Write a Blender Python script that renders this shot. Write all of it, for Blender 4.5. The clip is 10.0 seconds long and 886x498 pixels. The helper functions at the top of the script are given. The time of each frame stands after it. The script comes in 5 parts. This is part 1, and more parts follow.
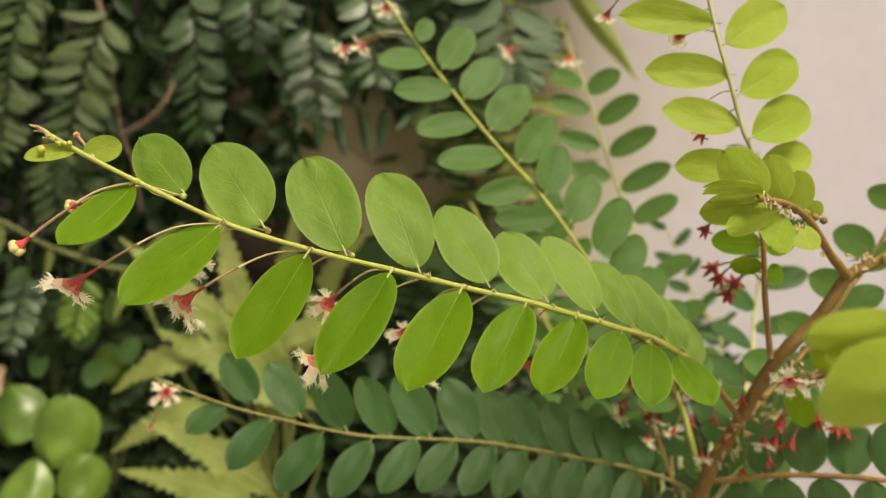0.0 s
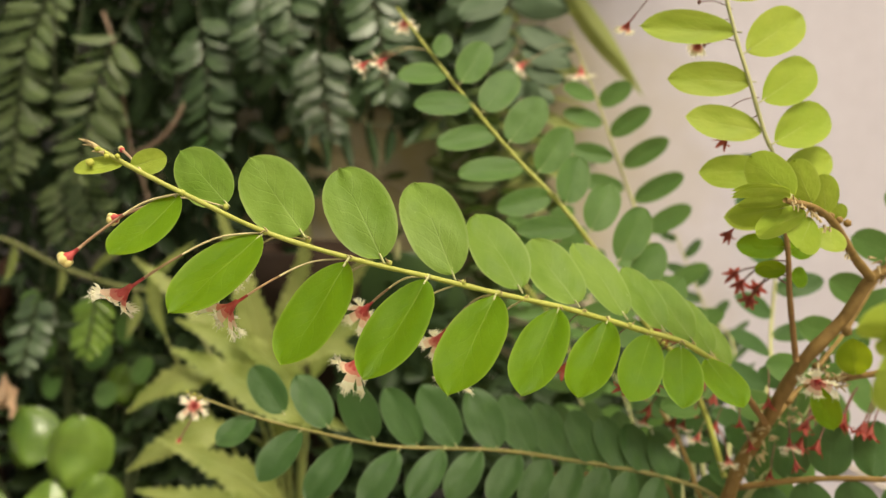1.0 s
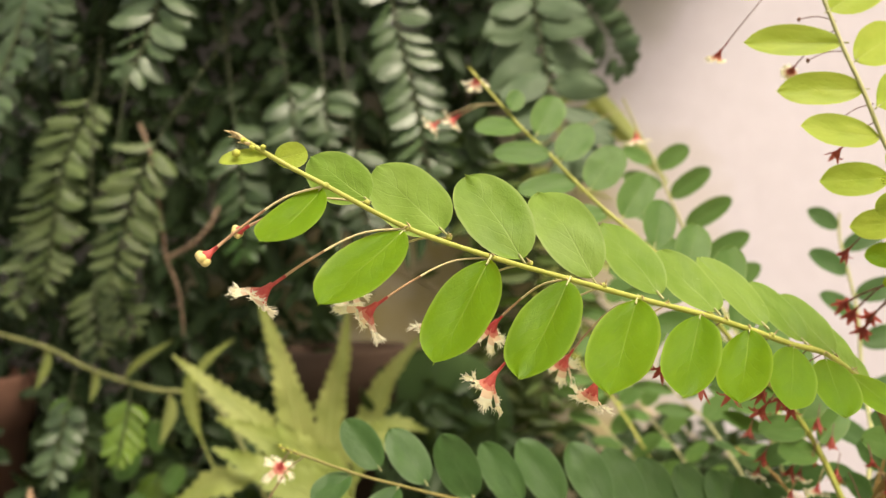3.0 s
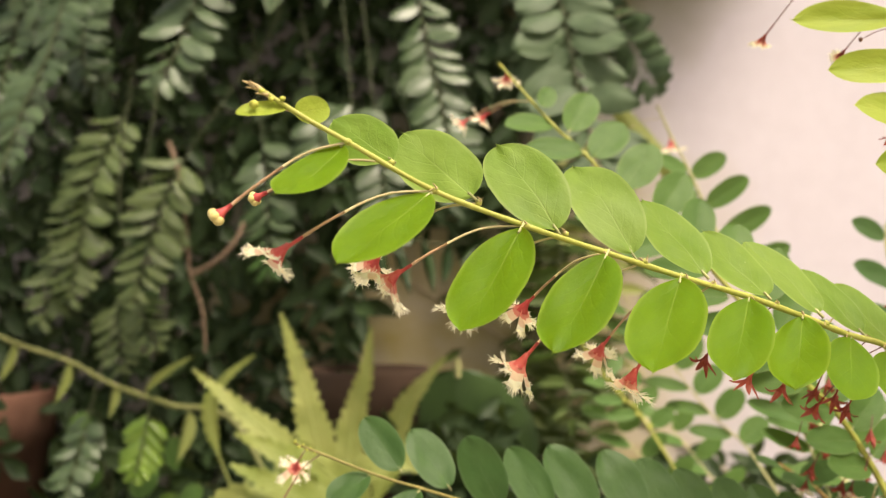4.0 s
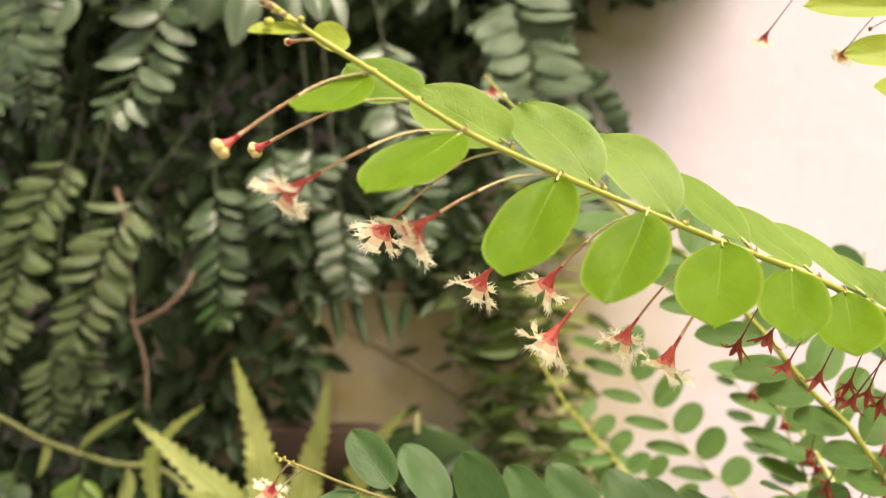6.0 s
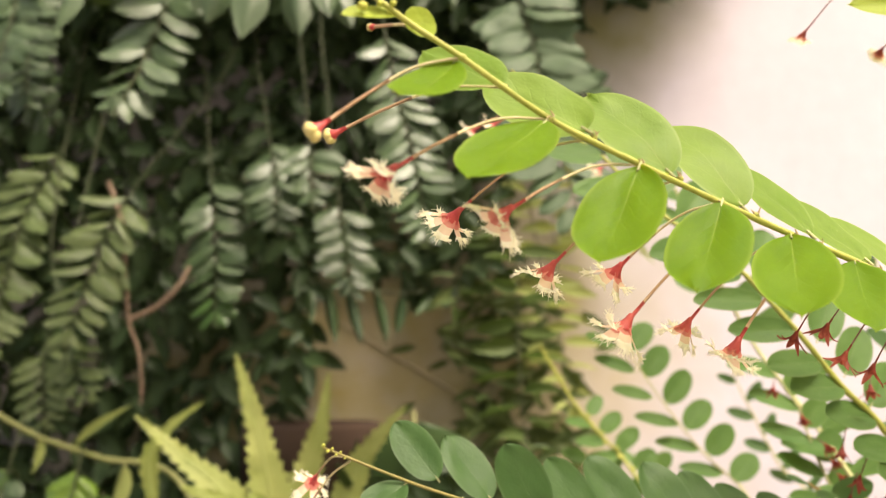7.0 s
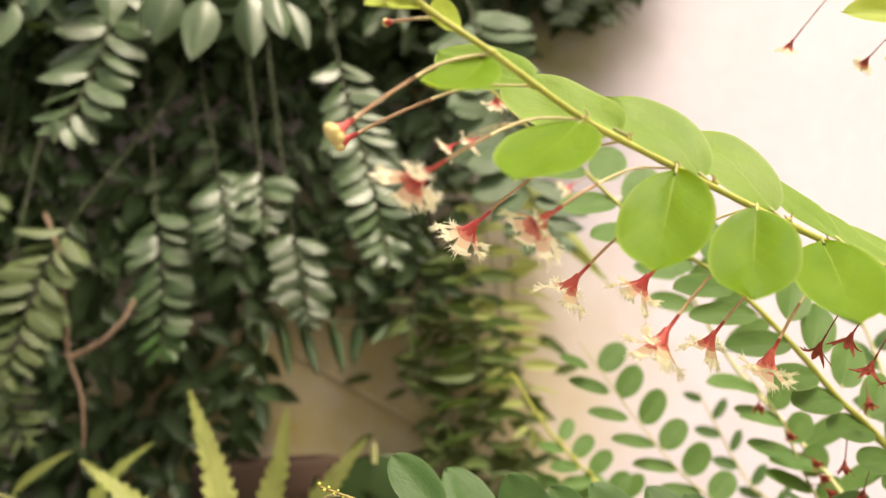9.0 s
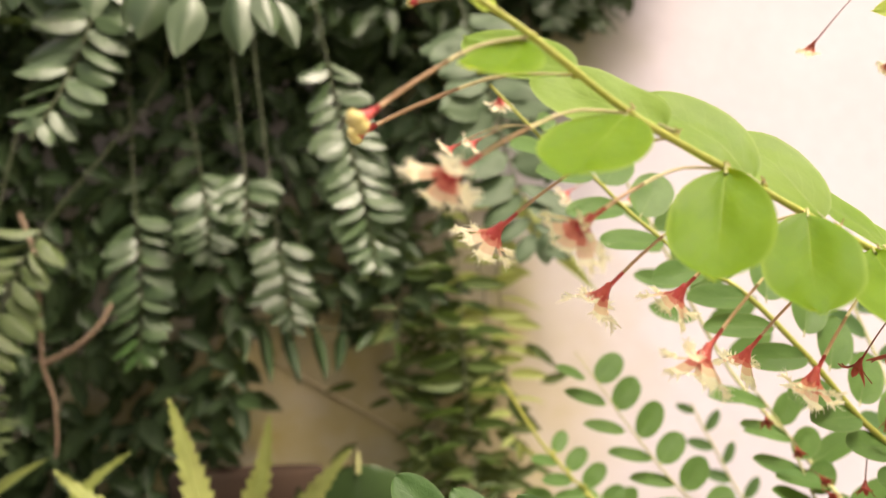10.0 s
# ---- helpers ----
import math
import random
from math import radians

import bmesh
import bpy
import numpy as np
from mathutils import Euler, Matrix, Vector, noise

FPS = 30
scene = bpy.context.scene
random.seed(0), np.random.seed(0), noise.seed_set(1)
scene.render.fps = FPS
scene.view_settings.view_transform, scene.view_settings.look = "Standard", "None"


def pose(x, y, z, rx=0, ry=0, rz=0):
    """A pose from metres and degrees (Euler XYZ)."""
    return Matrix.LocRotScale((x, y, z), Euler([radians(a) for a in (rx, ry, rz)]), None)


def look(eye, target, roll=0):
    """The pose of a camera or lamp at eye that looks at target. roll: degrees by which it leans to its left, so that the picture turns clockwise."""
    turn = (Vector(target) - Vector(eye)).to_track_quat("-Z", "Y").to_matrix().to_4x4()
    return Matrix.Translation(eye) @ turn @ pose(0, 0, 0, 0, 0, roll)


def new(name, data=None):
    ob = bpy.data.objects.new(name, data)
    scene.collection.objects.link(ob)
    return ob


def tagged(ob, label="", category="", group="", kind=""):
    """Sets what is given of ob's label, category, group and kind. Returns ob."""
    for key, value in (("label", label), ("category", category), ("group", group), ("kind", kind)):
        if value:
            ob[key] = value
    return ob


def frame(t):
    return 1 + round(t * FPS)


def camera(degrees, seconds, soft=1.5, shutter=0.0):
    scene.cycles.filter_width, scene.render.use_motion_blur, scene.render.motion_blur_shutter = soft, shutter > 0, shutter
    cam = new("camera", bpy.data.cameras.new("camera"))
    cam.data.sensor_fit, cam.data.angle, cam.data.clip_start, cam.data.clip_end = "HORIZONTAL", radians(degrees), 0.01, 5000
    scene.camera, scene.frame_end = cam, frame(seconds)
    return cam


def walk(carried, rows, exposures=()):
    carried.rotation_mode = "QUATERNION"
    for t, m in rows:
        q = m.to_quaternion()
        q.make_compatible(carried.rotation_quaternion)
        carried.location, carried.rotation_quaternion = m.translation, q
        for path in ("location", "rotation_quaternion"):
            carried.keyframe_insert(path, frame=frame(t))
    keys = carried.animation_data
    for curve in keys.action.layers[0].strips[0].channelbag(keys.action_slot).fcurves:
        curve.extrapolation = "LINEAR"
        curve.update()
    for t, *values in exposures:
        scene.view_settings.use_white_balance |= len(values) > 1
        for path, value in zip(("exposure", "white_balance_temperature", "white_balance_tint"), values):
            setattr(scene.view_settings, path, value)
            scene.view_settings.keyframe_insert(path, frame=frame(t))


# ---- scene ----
cam = camera(60.1, 10.0, 1.25)
PATH = [
    (0, (-0.018, 0.024, 44.854), (-0.114, 2.001, 44.569), 1.3),
    (0.5, (-0.249, -0.226, 44.673), (-0.337, 1.752, 44.394), 1.5),
    (1, (-0.727, -0.352, 44.644), (-0.827, 1.631, 44.406), 0.4),
    (1.5, (-1.663, -0.427, 43.664), (-1.791, 1.566, 43.556), -0.9),
    (2, (-2.179, -0.278, 42.36), (-2.282, 1.719, 42.318), -1.9),
    (2.5, (-3.244, -0.255, 42.359), (-3.337, 1.742, 42.39), -2.0),
    (4, (-3.745, 1.217, 40.909), (-3.916, 3.202, 41.081), -0.6),
    (4.5, (-3.509, 1.348, 40.285), (-3.693, 3.324, 40.537), -0.7),
    (5, (-4.391, 2.104, 39.804), (-4.512, 4.079, 40.097), 0.4),
    (5.5, (-4.567, 2.684, 40.211), (-4.604, 4.65, 40.576), -0.6),
    (6, (-5.327, 2.929, 39.027), (-5.345, 4.896, 39.39), -0.7),
    (7.5, (-7.591, 3.034, 38.671), (-7.48, 4.998, 39.033), -0.9),
    (8, (-7.924, 3.32, 38.323), (-7.739, 5.269, 38.729), -1.7),
    (8.5, (-8.236, 3.362, 38.608), (-8.045, 5.309, 39.024), -1.8),
    (9, (-8.339, 4.168, 38.859), (-8.144, 6.112, 39.289), -2.7),
    (9.5, (-8.909, 4.883, 38.991), (-8.695, 6.822, 39.431), -2.4),
    (10, (-8.897, 5.366, 39.116), (-8.648, 7.3, 39.56), -2.4),
]
CM = 0.01  # the path is in centimetres
walk(cam, [(t, look(Vector(eye) * CM, Vector(target) * CM, roll)) for t, eye, target, roll in PATH],
     [(0.0, 0.42, 7540, 5), (1.5, 0.60, 7540, 6), (2.5, 0.86, 7440, 8), (4.0, 0.93, 7540, 12), (4.5, 1.06, 7540, 13), (6.0, 1.13, 7490, 13), (8.0, 1.21, 7490, 14), (10.0, 1.12, 7490, 14)])

# the depth of field of a small lens close to its subject
cam.data.dof.use_dof = True
cam.data.dof.focus_distance = 0.152
cam.data.dof.aperture_fstop = 16.5

# ---- light ----
world = bpy.data.worlds.new("sky")
scene.world = world
world.use_nodes = True
wn, wl = world.node_tree.nodes, world.node_tree.links
sky = wn.new("ShaderNodeTexSky")
sky.sky_type = "NISHITA"
sky.sun_disc = False
SUN_UP, SUN_ROUND = 60.0, 140.0
sky.sun_elevation, sky.sun_rotation = radians(SUN_UP), radians(SUN_ROUND)
sky.air_density, sky.dust_density, sky.ozone_density = 1.0, 9.0, 0.4
wl.new(sky.outputs[0], wn["Background"].inputs[0])
wn["Background"].inputs[1].default_value = 0.085
sun = new("sun", bpy.data.lights.new("sun", "SUN"))
sun.data.energy, sun.data.angle, sun.data.color = 2.6, radians(22), (1.0, 0.965, 0.91)
az = radians(SUN_ROUND)
sun_dir = Vector((math.sin(az) * math.cos(radians(SUN_UP)), math.cos(az) * math.cos(radians(SUN_UP)), math.sin(radians(SUN_UP))))
sun.matrix_world = look(sun_dir * 5, (0, 0, 0))


# ---- materials ----
def material(name):
    m = bpy.data.materials.new(name)
    m.use_nodes = True
    nt = m.node_tree
    return m, nt, nt.nodes["Principled BSDF"]


def math_node(nt, op, a, b=None, clamp=False):
    n = nt.nodes.new("ShaderNodeMath")
    n.operation, n.use_clamp = op, clamp
    for i, v in enumerate((a, b)):
        if v is None:
            continue
        if isinstance(v, (int, float)):
            n.inputs[i].default_value = v
        else:
            nt.links.new(v, n.inputs[i])
    return n.outputs[0]


def mix_node(nt, fac, a, b):
    n = nt.nodes.new("ShaderNodeMix")
    n.data_type = "RGBA"
    for i, v in ((0, fac), (6, a), (7, b)):
        if isinstance(v, (int, float)):
            n.inputs[i].default_value = v
        elif isinstance(v, tuple):
            n.inputs[i].default_value = (*v, 1)
        else:
            nt.links.new(v, n.inputs[i])
    return n.outputs[2]


def noise_node(nt, scale, detail=3.0, kind="Object", seed=None):
    tc = nt.nodes.new("ShaderNodeTexCoord")
    n = nt.nodes.new("ShaderNodeTexNoise")
    if seed is not None:
        n.noise_dimensions = "4D"
        nt.links.new(seed, n.inputs["W"])
    n.inputs["Scale"].default_value, n.inputs["Detail"].default_value = scale, detail
    nt.links.new(tc.outputs[kind], n.inputs["Vector"])
    return n.outputs[0]


def bump_node(nt, bsdf, height, strength, distance):
    b = nt.nodes.new("ShaderNodeBump")
    b.inputs["Strength"].default_value, b.inputs["Distance"].default_value = strength, distance
    nt.links.new(height, b.inputs["Height"])
    nt.links.new(b.outputs[0], bsdf.inputs["Normal"])
    return b.outputs[0]


def leaf_material(name, dark, light, vein, through_light, rough=0.5, sheer=0.42, vein_amount=0.55, spec=0.22, island=False, side_amount=0.13, rim_amount=0.38, side_count=6.0, specks=0.0):
    """A blade with a pale midrib, faint side veins, a pale rim, blotches, and light that shines through."""
    m, nt, p = material(name)
    uv = nt.nodes.new("ShaderNodeUVMap")
    sep = nt.nodes.new("ShaderNodeSeparateXYZ")
    nt.links.new(uv.outputs[0], sep.inputs[0])
    u, v = sep.outputs[0], sep.outputs[1]
    du = math_node(nt, "MULTIPLY", math_node(nt, "ABSOLUTE", math_node(nt, "SUBTRACT", u, 0.5)), 2.0)
    rib_w = math_node(nt, "ADD", math_node(nt, "MULTIPLY", math_node(nt, "SUBTRACT", 1.0, v), 0.05), 0.012)
    rib = math_node(nt, "SUBTRACT", 1.0, math_node(nt, "DIVIDE", du, rib_w), True)
    rib = math_node(nt, "MULTIPLY", rib, math_node(nt, "MULTIPLY", math_node(nt, "SUBTRACT", 0.92, v, True), 1.3), True)
    ph = math_node(nt, "FRACT", math_node(nt, "SUBTRACT", math_node(nt, "ADD", math_node(nt, "MULTIPLY", v, side_count), math_node(nt, "MULTIPLY", noise_node(nt, 4.0, 1.0), 0.9)), math_node(nt, "MULTIPLY", math_node(nt, "POWER", du, 0.8), 2.4)))
    side = math_node(nt, "SUBTRACT", 1.0, math_node(nt, "MULTIPLY", math_node(nt, "ABSOLUTE", math_node(nt, "SUBTRACT", ph, 0.5)), 9.0), True)
    side = math_node(nt, "MULTIPLY", side, math_node(nt, "SUBTRACT", 1.0, du, True))
    rim = math_node(nt, "MULTIPLY", math_node(nt, "SUBTRACT", du, 0.89, True), 14.0, True)
    tip = math_node(nt, "MULTIPLY", math_node(nt, "SUBTRACT", v, 0.975, True), 60.0, True)
    rim = math_node(nt, "MAXIMUM", rim, tip)
    rnd = nt.nodes.new("ShaderNodeObjectInfo").outputs["Random"]
    if island:
        rnd = math_node(nt, "FRACT", math_node(nt, "ADD", rnd, nt.nodes.new("ShaderNodeNewGeometry").outputs["Random Per Island"]))
    seed = math_node(nt, "MULTIPLY", rnd, 90.0)
    big = noise_node(nt, 60.0 if island else 3.2, 2.0, seed=seed)
    fine = noise_node(nt, 600.0 if island else 38.0, 3.0, seed=seed)
    mixf = math_node(nt, "ADD", math_node(nt, "MULTIPLY", rnd, 0.5), math_node(nt, "MULTIPLY", math_node(nt, "SUBTRACT", big, 0.32), 1.3), True)
    col = mix_node(nt, mixf, dark, light)
    col = mix_node(nt, math_node(nt, "MULTIPLY", fine, 0.30), col, tuple(c * 0.55 for c in dark))
    veins = math_node(nt, "ADD", math_node(nt, "MULTIPLY", rib, vein_amount), math_node(nt, "MULTIPLY", side, vein_amount * side_amount), True)
    veins = math_node(nt, "ADD", veins, math_node(nt, "MULTIPLY", rim, rim_amount), True)
    col = mix_node(nt, veins, col, vein)
    if specks:
        dots = math_node(nt, "MULTIPLY", math_node(nt, "SUBTRACT", noise_node(nt, 16.0, 1.0, seed=seed), 0.74), 14.0, True)
        col = mix_node(nt, math_node(nt, "MULTIPLY", dots, specks), col, vein)
    nt.links.new(col, p.inputs["Base Color"])
    p.inputs["Roughness"].default_value = rough
    p.inputs["Specular IOR Level"].default_value = spec
    h = math_node(nt, "ADD", math_node(nt, "MULTIPLY", side, -0.14), math_node(nt, "ADD", math_node(nt, "MULTIPLY", rib, -0.3), math_node(nt, "ADD", math_node(nt, "MULTIPLY", big, 1.6), math_node(nt, "MULTIPLY", fine, 0.22))))
    nrm = bump_node(nt, p, h, 0.5, 0.0005)
    tr = nt.nodes.new("ShaderNodeBsdfTranslucent")
    nt.links.new(mix_node(nt, 0.6, col, through_light), tr.inputs[0])
    nt.links.new(nrm, tr.inputs["Normal"])
    mx = nt.nodes.new("ShaderNodeMixShader")
    mx.inputs[0].default_value = sheer
    nt.links.new(p.outputs[0], mx.inputs[1])
    nt.links.new(tr.outputs[0], mx.inputs[2])
    nt.links.new(mx.outputs[0], nt.nodes["Material Output"].inputs[0])
    return m


def plain_material(name, a, b, scale, rough=0.6, bump=0.3, dist=0.0005, stretch=None, detail=5.0, spec=0.35):
    m, nt, p = material(name)
    n1, n2 = noise_node(nt, scale, detail), noise_node(nt, scale * 0.13, 2.0)
    f = math_node(nt, "ADD", math_node(nt, "MULTIPLY", n1, 0.6), math_node(nt, "MULTIPLY", n2, 0.5), True)
    f = math_node(nt, "MULTIPLY", math_node(nt, "SUBTRACT", f, 0.3), 2.0, True)
    nt.links.new(mix_node(nt, f, a, b), p.inputs["Base Color"])
    p.inputs["Roughness"].default_value = rough
    p.inputs["Specular IOR Level"].default_value = spec
    bump_node(nt, p, n1, bump, dist)
    return m


def sheer(m, amount):
    """Lets light shine through a thin petal."""
    nt = m.node_tree
    p = nt.nodes["Principled BSDF"]
    tr = nt.nodes.new("ShaderNodeBsdfTranslucent")
    nt.links.new(p.inputs["Base Color"].links[0].from_socket, tr.inputs[0])
    mx = nt.nodes.new("ShaderNodeMixShader")
    mx.inputs[0].default_value = amount
    nt.links.new(p.outputs[0], mx.inputs[1])
    nt.links.new(tr.outputs[0], mx.inputs[2])
    nt.links.new(mx.outputs[0], nt.nodes["Material Output"].inputs[0])
    return m


LEAF_BRIGHT = leaf_material("leaf bright", (0.064, 0.185, 0.004), (0.13, 0.282, 0.008), (0.42, 0.52, 0.12), (0.64, 0.70, 0.04), sheer=0.48, vein_amount=0.32, rim_amount=0.24, specks=0.3)
LEAF_PALE = leaf_material("leaf pale", (0.13, 0.255, 0.027), (0.25, 0.385, 0.078), (0.46, 0.54, 0.22), (0.48, 0.58, 0.12), sheer=0.44, rough=0.5, vein_amount=0.32, side_amount=0.3, rim_amount=0.28, specks=0.6)
LEAF_YOUNG = leaf_material("leaf young", (0.29, 0.43, 0.045), (0.45, 0.55, 0.085), (0.58, 0.63, 0.22), (0.60, 0.68, 0.09), sheer=0.5, vein_amount=0.45, rim_amount=0.25)
LEAF_MATURE = leaf_material("leaf mature", (0.066, 0.155, 0.036), (0.122, 0.235, 0.062), (0.24, 0.32, 0.13), (0.30, 0.43, 0.09), sheer=0.40)
LEAF_BLUE = leaf_material("leaf blue-green", (0.034, 0.1, 0.021), (0.07, 0.152, 0.042), (0.15, 0.23, 0.11), (0.27, 0.43, 0.15), sheer=0.40, rough=0.5, spec=0.35, vein_amount=0.3, specks=0.3)
LEAF_VINE = leaf_material("leaf vine", (0.041, 0.081, 0.029), (0.085, 0.14, 0.053), (0.06, 0.10, 0.04), (0.05, 0.12, 0.02), rough=0.46, sheer=0.18, vein_amount=0.25, spec=0.85)
LEAF_VINE_TIP = leaf_material("leaf vine tip", (0.045, 0.11, 0.025), (0.08, 0.17, 0.04), (0.14, 0.22, 0.08), (0.12, 0.26, 0.03), rough=0.42, sheer=0.2, spec=0.6)
LEAF_VINE_OLIVE = leaf_material("leaf vine olive", (0.088, 0.138, 0.041), (0.17, 0.23, 0.083), (0.14, 0.19, 0.08), (0.14, 0.22, 0.05), rough=0.5, sheer=0.22, vein_amount=0.25, spec=0.6)
# greyer and rougher than the other vine leaves, for one broad-leaved strand
LEAF_VINE_GREY = leaf_material("leaf vine grey", (0.0575, 0.101, 0.0483), (0.101, 0.155, 0.0782), (0.14, 0.19, 0.11), (0.10, 0.16, 0.05), rough=0.6, sheer=0.2, vein_amount=0.3, spec=0.35)
# darker copy of the vine leaf colour, so gaps between strands look shaded
LEAF_THICKET_SHADE = leaf_material("leaf thicket shade", (0.022, 0.046, 0.018), (0.056, 0.095, 0.037), (0.05, 0.08, 0.04), (0.10, 0.14, 0.02), rough=0.45, sheer=0.3, island=True)
LEAF_FERN = leaf_material("leaf fern", (0.21, 0.265, 0.07), (0.33, 0.375, 0.13), (0.42, 0.48, 0.19), (0.46, 0.50, 0.11), rough=0.5, sheer=0.38, vein_amount=0.3, side_amount=0.9, side_count=26.0)
LEAF_FROND = leaf_material("fern frond", (0.18, 0.245, 0.05), (0.4, 0.43, 0.15), (0.42, 0.48, 0.19), (0.46, 0.50, 0.11), rough=0.5, sheer=0.38, vein_amount=0.3, side_amount=0.9, side_count=26.0, island=True)
LEAF_FERN_DARK = leaf_material("leaf fern dark", (0.035, 0.068, 0.016), (0.095, 0.135, 0.034), (0.12, 0.2, 0.08), (0.15, 0.26, 0.04), rough=0.5, sheer=0.25)
LEAF_TANGLE = leaf_material("leaf fern tangle", (0.036, 0.066, 0.017), (0.115, 0.145, 0.042), (0.12, 0.2, 0.08), (0.2, 0.27, 0.05), rough=0.5, sheer=0.3, island=True)
LEAF_ROUND = leaf_material("leaf round glossy", (0.085, 0.17, 0.02), (0.2, 0.32, 0.045), (0.22, 0.36, 0.07), (0.24, 0.42, 0.03), rough=0.30, sheer=0.32, vein_amount=0.2, spec=0.7)
LEAF_BROAD = leaf_material("leaf broad dark", (0.012, 0.03, 0.012), (0.055, 0.10, 0.03), (0.05, 0.08, 0.04), (0.03, 0.07, 0.02), rough=0.4, sheer=0.08)
STEM_GREEN = plain_material("stem green", (0.28, 0.30, 0.05), (0.41, 0.42, 0.10), 900, 0.5)
STEM_PALE = plain_material("stem pale", (0.35, 0.36, 0.15), (0.48, 0.47, 0.23), 900, 0.55)
STEM_REDDISH = plain_material("stem reddish", (0.18, 0.09, 0.03), (0.32, 0.19, 0.07), 500, 0.6)
STEM_OLIVE = plain_material("stem olive", (0.15, 0.15, 0.035), (0.27, 0.22, 0.075), 500, 0.55)
STEM_BROWN = plain_material("stem brown", (0.16, 0.092, 0.026), (0.31, 0.2, 0.062), 350, 0.7, 0.6, 0.001)
TWIG = plain_material("dry twig", (0.15, 0.10, 0.07), (0.25, 0.18, 0.12), 300, 0.8, 0.6, 0.001)
VINE_STEM = plain_material("vine stem", (0.03, 0.042, 0.016), (0.065, 0.08, 0.03), 400, 0.6)
VINE_OLIVE = plain_material("olive stem", (0.12, 0.14, 0.04), (0.22, 0.23, 0.09), 300, 0.6)
CANE = plain_material("pale cane", (0.42, 0.34, 0.22), (0.55, 0.47, 0.33), 200, 0.7)
PEDICEL = plain_material("flower stalk", (0.42, 0.36, 0.18), (0.54, 0.46, 0.26), 900, 0.5)
PEDICEL_PINK = plain_material("pink flower stalk", (0.34, 0.20, 0.115), (0.44, 0.29, 0.17), 900, 0.5)
PEDICEL_DARK = plain_material("dark flower stalk", (0.14, 0.06, 0.05), (0.22, 0.1, 0.07), 900, 0.5)
CALYX = sheer(plain_material("calyx red", (0.52, 0.055, 0.065), (0.68, 0.15, 0.13), 700, 0.45), 0.3)
CALYX_DARK = sheer(plain_material("calyx dark red", (0.25, 0.036, 0.024), (0.39, 0.078, 0.054), 700, 0.5), 0.35)
FRINGE = sheer(plain_material("fringe cream", (0.86, 0.83, 0.61), (0.90, 0.88, 0.74), 900, 0.6), 0.55)
LOBE = sheer(plain_material("petal foot rose", (0.62, 0.17, 0.14), (0.74, 0.32, 0.24), 900, 0.55), 0.4)
PETAL = sheer(plain_material("petal blush", (0.76, 0.54, 0.38), (0.84, 0.68, 0.50), 900, 0.55), 0.45)
TIP_BUD = plain_material("tip bud", (0.34, 0.38, 0.05), (0.50, 0.50, 0.10), 900, 0.5)
BUD = plain_material("bud yellow", (0.48, 0.40, 0.13), (0.62, 0.54, 0.24), 700, 0.45)
WALL = plain_material("painted plaster", (0.535, 0.505, 0.55), (0.595, 0.565, 0.615), 60, 0.85, 0.15, 0.002)


def stain_shade_patch(m, at_x, at_z, reach, colour):
    """An uneven tint spread round one spot of plaster: staining and painted-in shade."""
    nt = m.node_tree
    p = nt.nodes["Principled BSDF"]
    tc = nt.nodes.new("ShaderNodeTexCoord")
    sep = nt.nodes.new("ShaderNodeSeparateXYZ")
    nt.links.new(tc.outputs["Object"], sep.inputs[0])
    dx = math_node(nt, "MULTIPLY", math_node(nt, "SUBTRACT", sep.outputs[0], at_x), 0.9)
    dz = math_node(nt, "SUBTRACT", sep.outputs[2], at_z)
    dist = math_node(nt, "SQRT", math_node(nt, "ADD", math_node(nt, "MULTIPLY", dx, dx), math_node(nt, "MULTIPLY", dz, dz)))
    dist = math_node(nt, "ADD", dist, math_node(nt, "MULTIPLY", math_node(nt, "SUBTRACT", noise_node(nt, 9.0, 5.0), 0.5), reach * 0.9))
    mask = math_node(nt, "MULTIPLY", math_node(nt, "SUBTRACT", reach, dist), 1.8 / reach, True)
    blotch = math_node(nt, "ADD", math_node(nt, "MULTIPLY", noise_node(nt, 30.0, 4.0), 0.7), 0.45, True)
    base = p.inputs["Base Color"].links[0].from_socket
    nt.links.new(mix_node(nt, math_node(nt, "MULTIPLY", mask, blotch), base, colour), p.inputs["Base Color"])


# low ochre tint: yellowed plaster, with warm tone of plant shade painted in
stain_shade_patch(WALL, -0.12, 0.37, 0.34, (0.37, 0.305, 0.12))
# olive tone of the shade beneath the overhanging foliage, painted into the wall
stain_shade_patch(WALL, 0.06, 0.80, 0.17, (0.24, 0.245, 0.075))
YARD_BOUNCE = plain_material("yard bounce grey", (0.24, 0.225, 0.205), (0.32, 0.30, 0.27), 8, 0.9, 0.3, 0.003)
SOIL = plain_material("soil", (0.035, 0.024, 0.016), (0.09, 0.06, 0.04), 40, 0.95, 1.0, 0.01)
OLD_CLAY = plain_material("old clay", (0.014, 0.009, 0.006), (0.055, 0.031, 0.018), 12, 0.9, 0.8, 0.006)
TERRACOTTA = plain_material("terracotta", (0.09, 0.042, 0.028), (0.24, 0.125, 0.085), 25, 0.85, 0.5, 0.002)

# ---- building helpers ----
CMS = 0.01
WORLD_OF = {}


def V(p):
    return Vector(p) * CMS


def place(ob, parent, m=None):
    """Parents ob and puts it at the pose m of the world."""
    m = m or Matrix.Identity(4)
    if parent is not None:
        ob.parent = parent
        ob.matrix_parent_inverse = WORLD_OF.get(parent.name, Matrix.Identity(4)).inverted()
    ob.matrix_basis = m
    WORLD_OF[ob.name] = m.copy()
    return ob


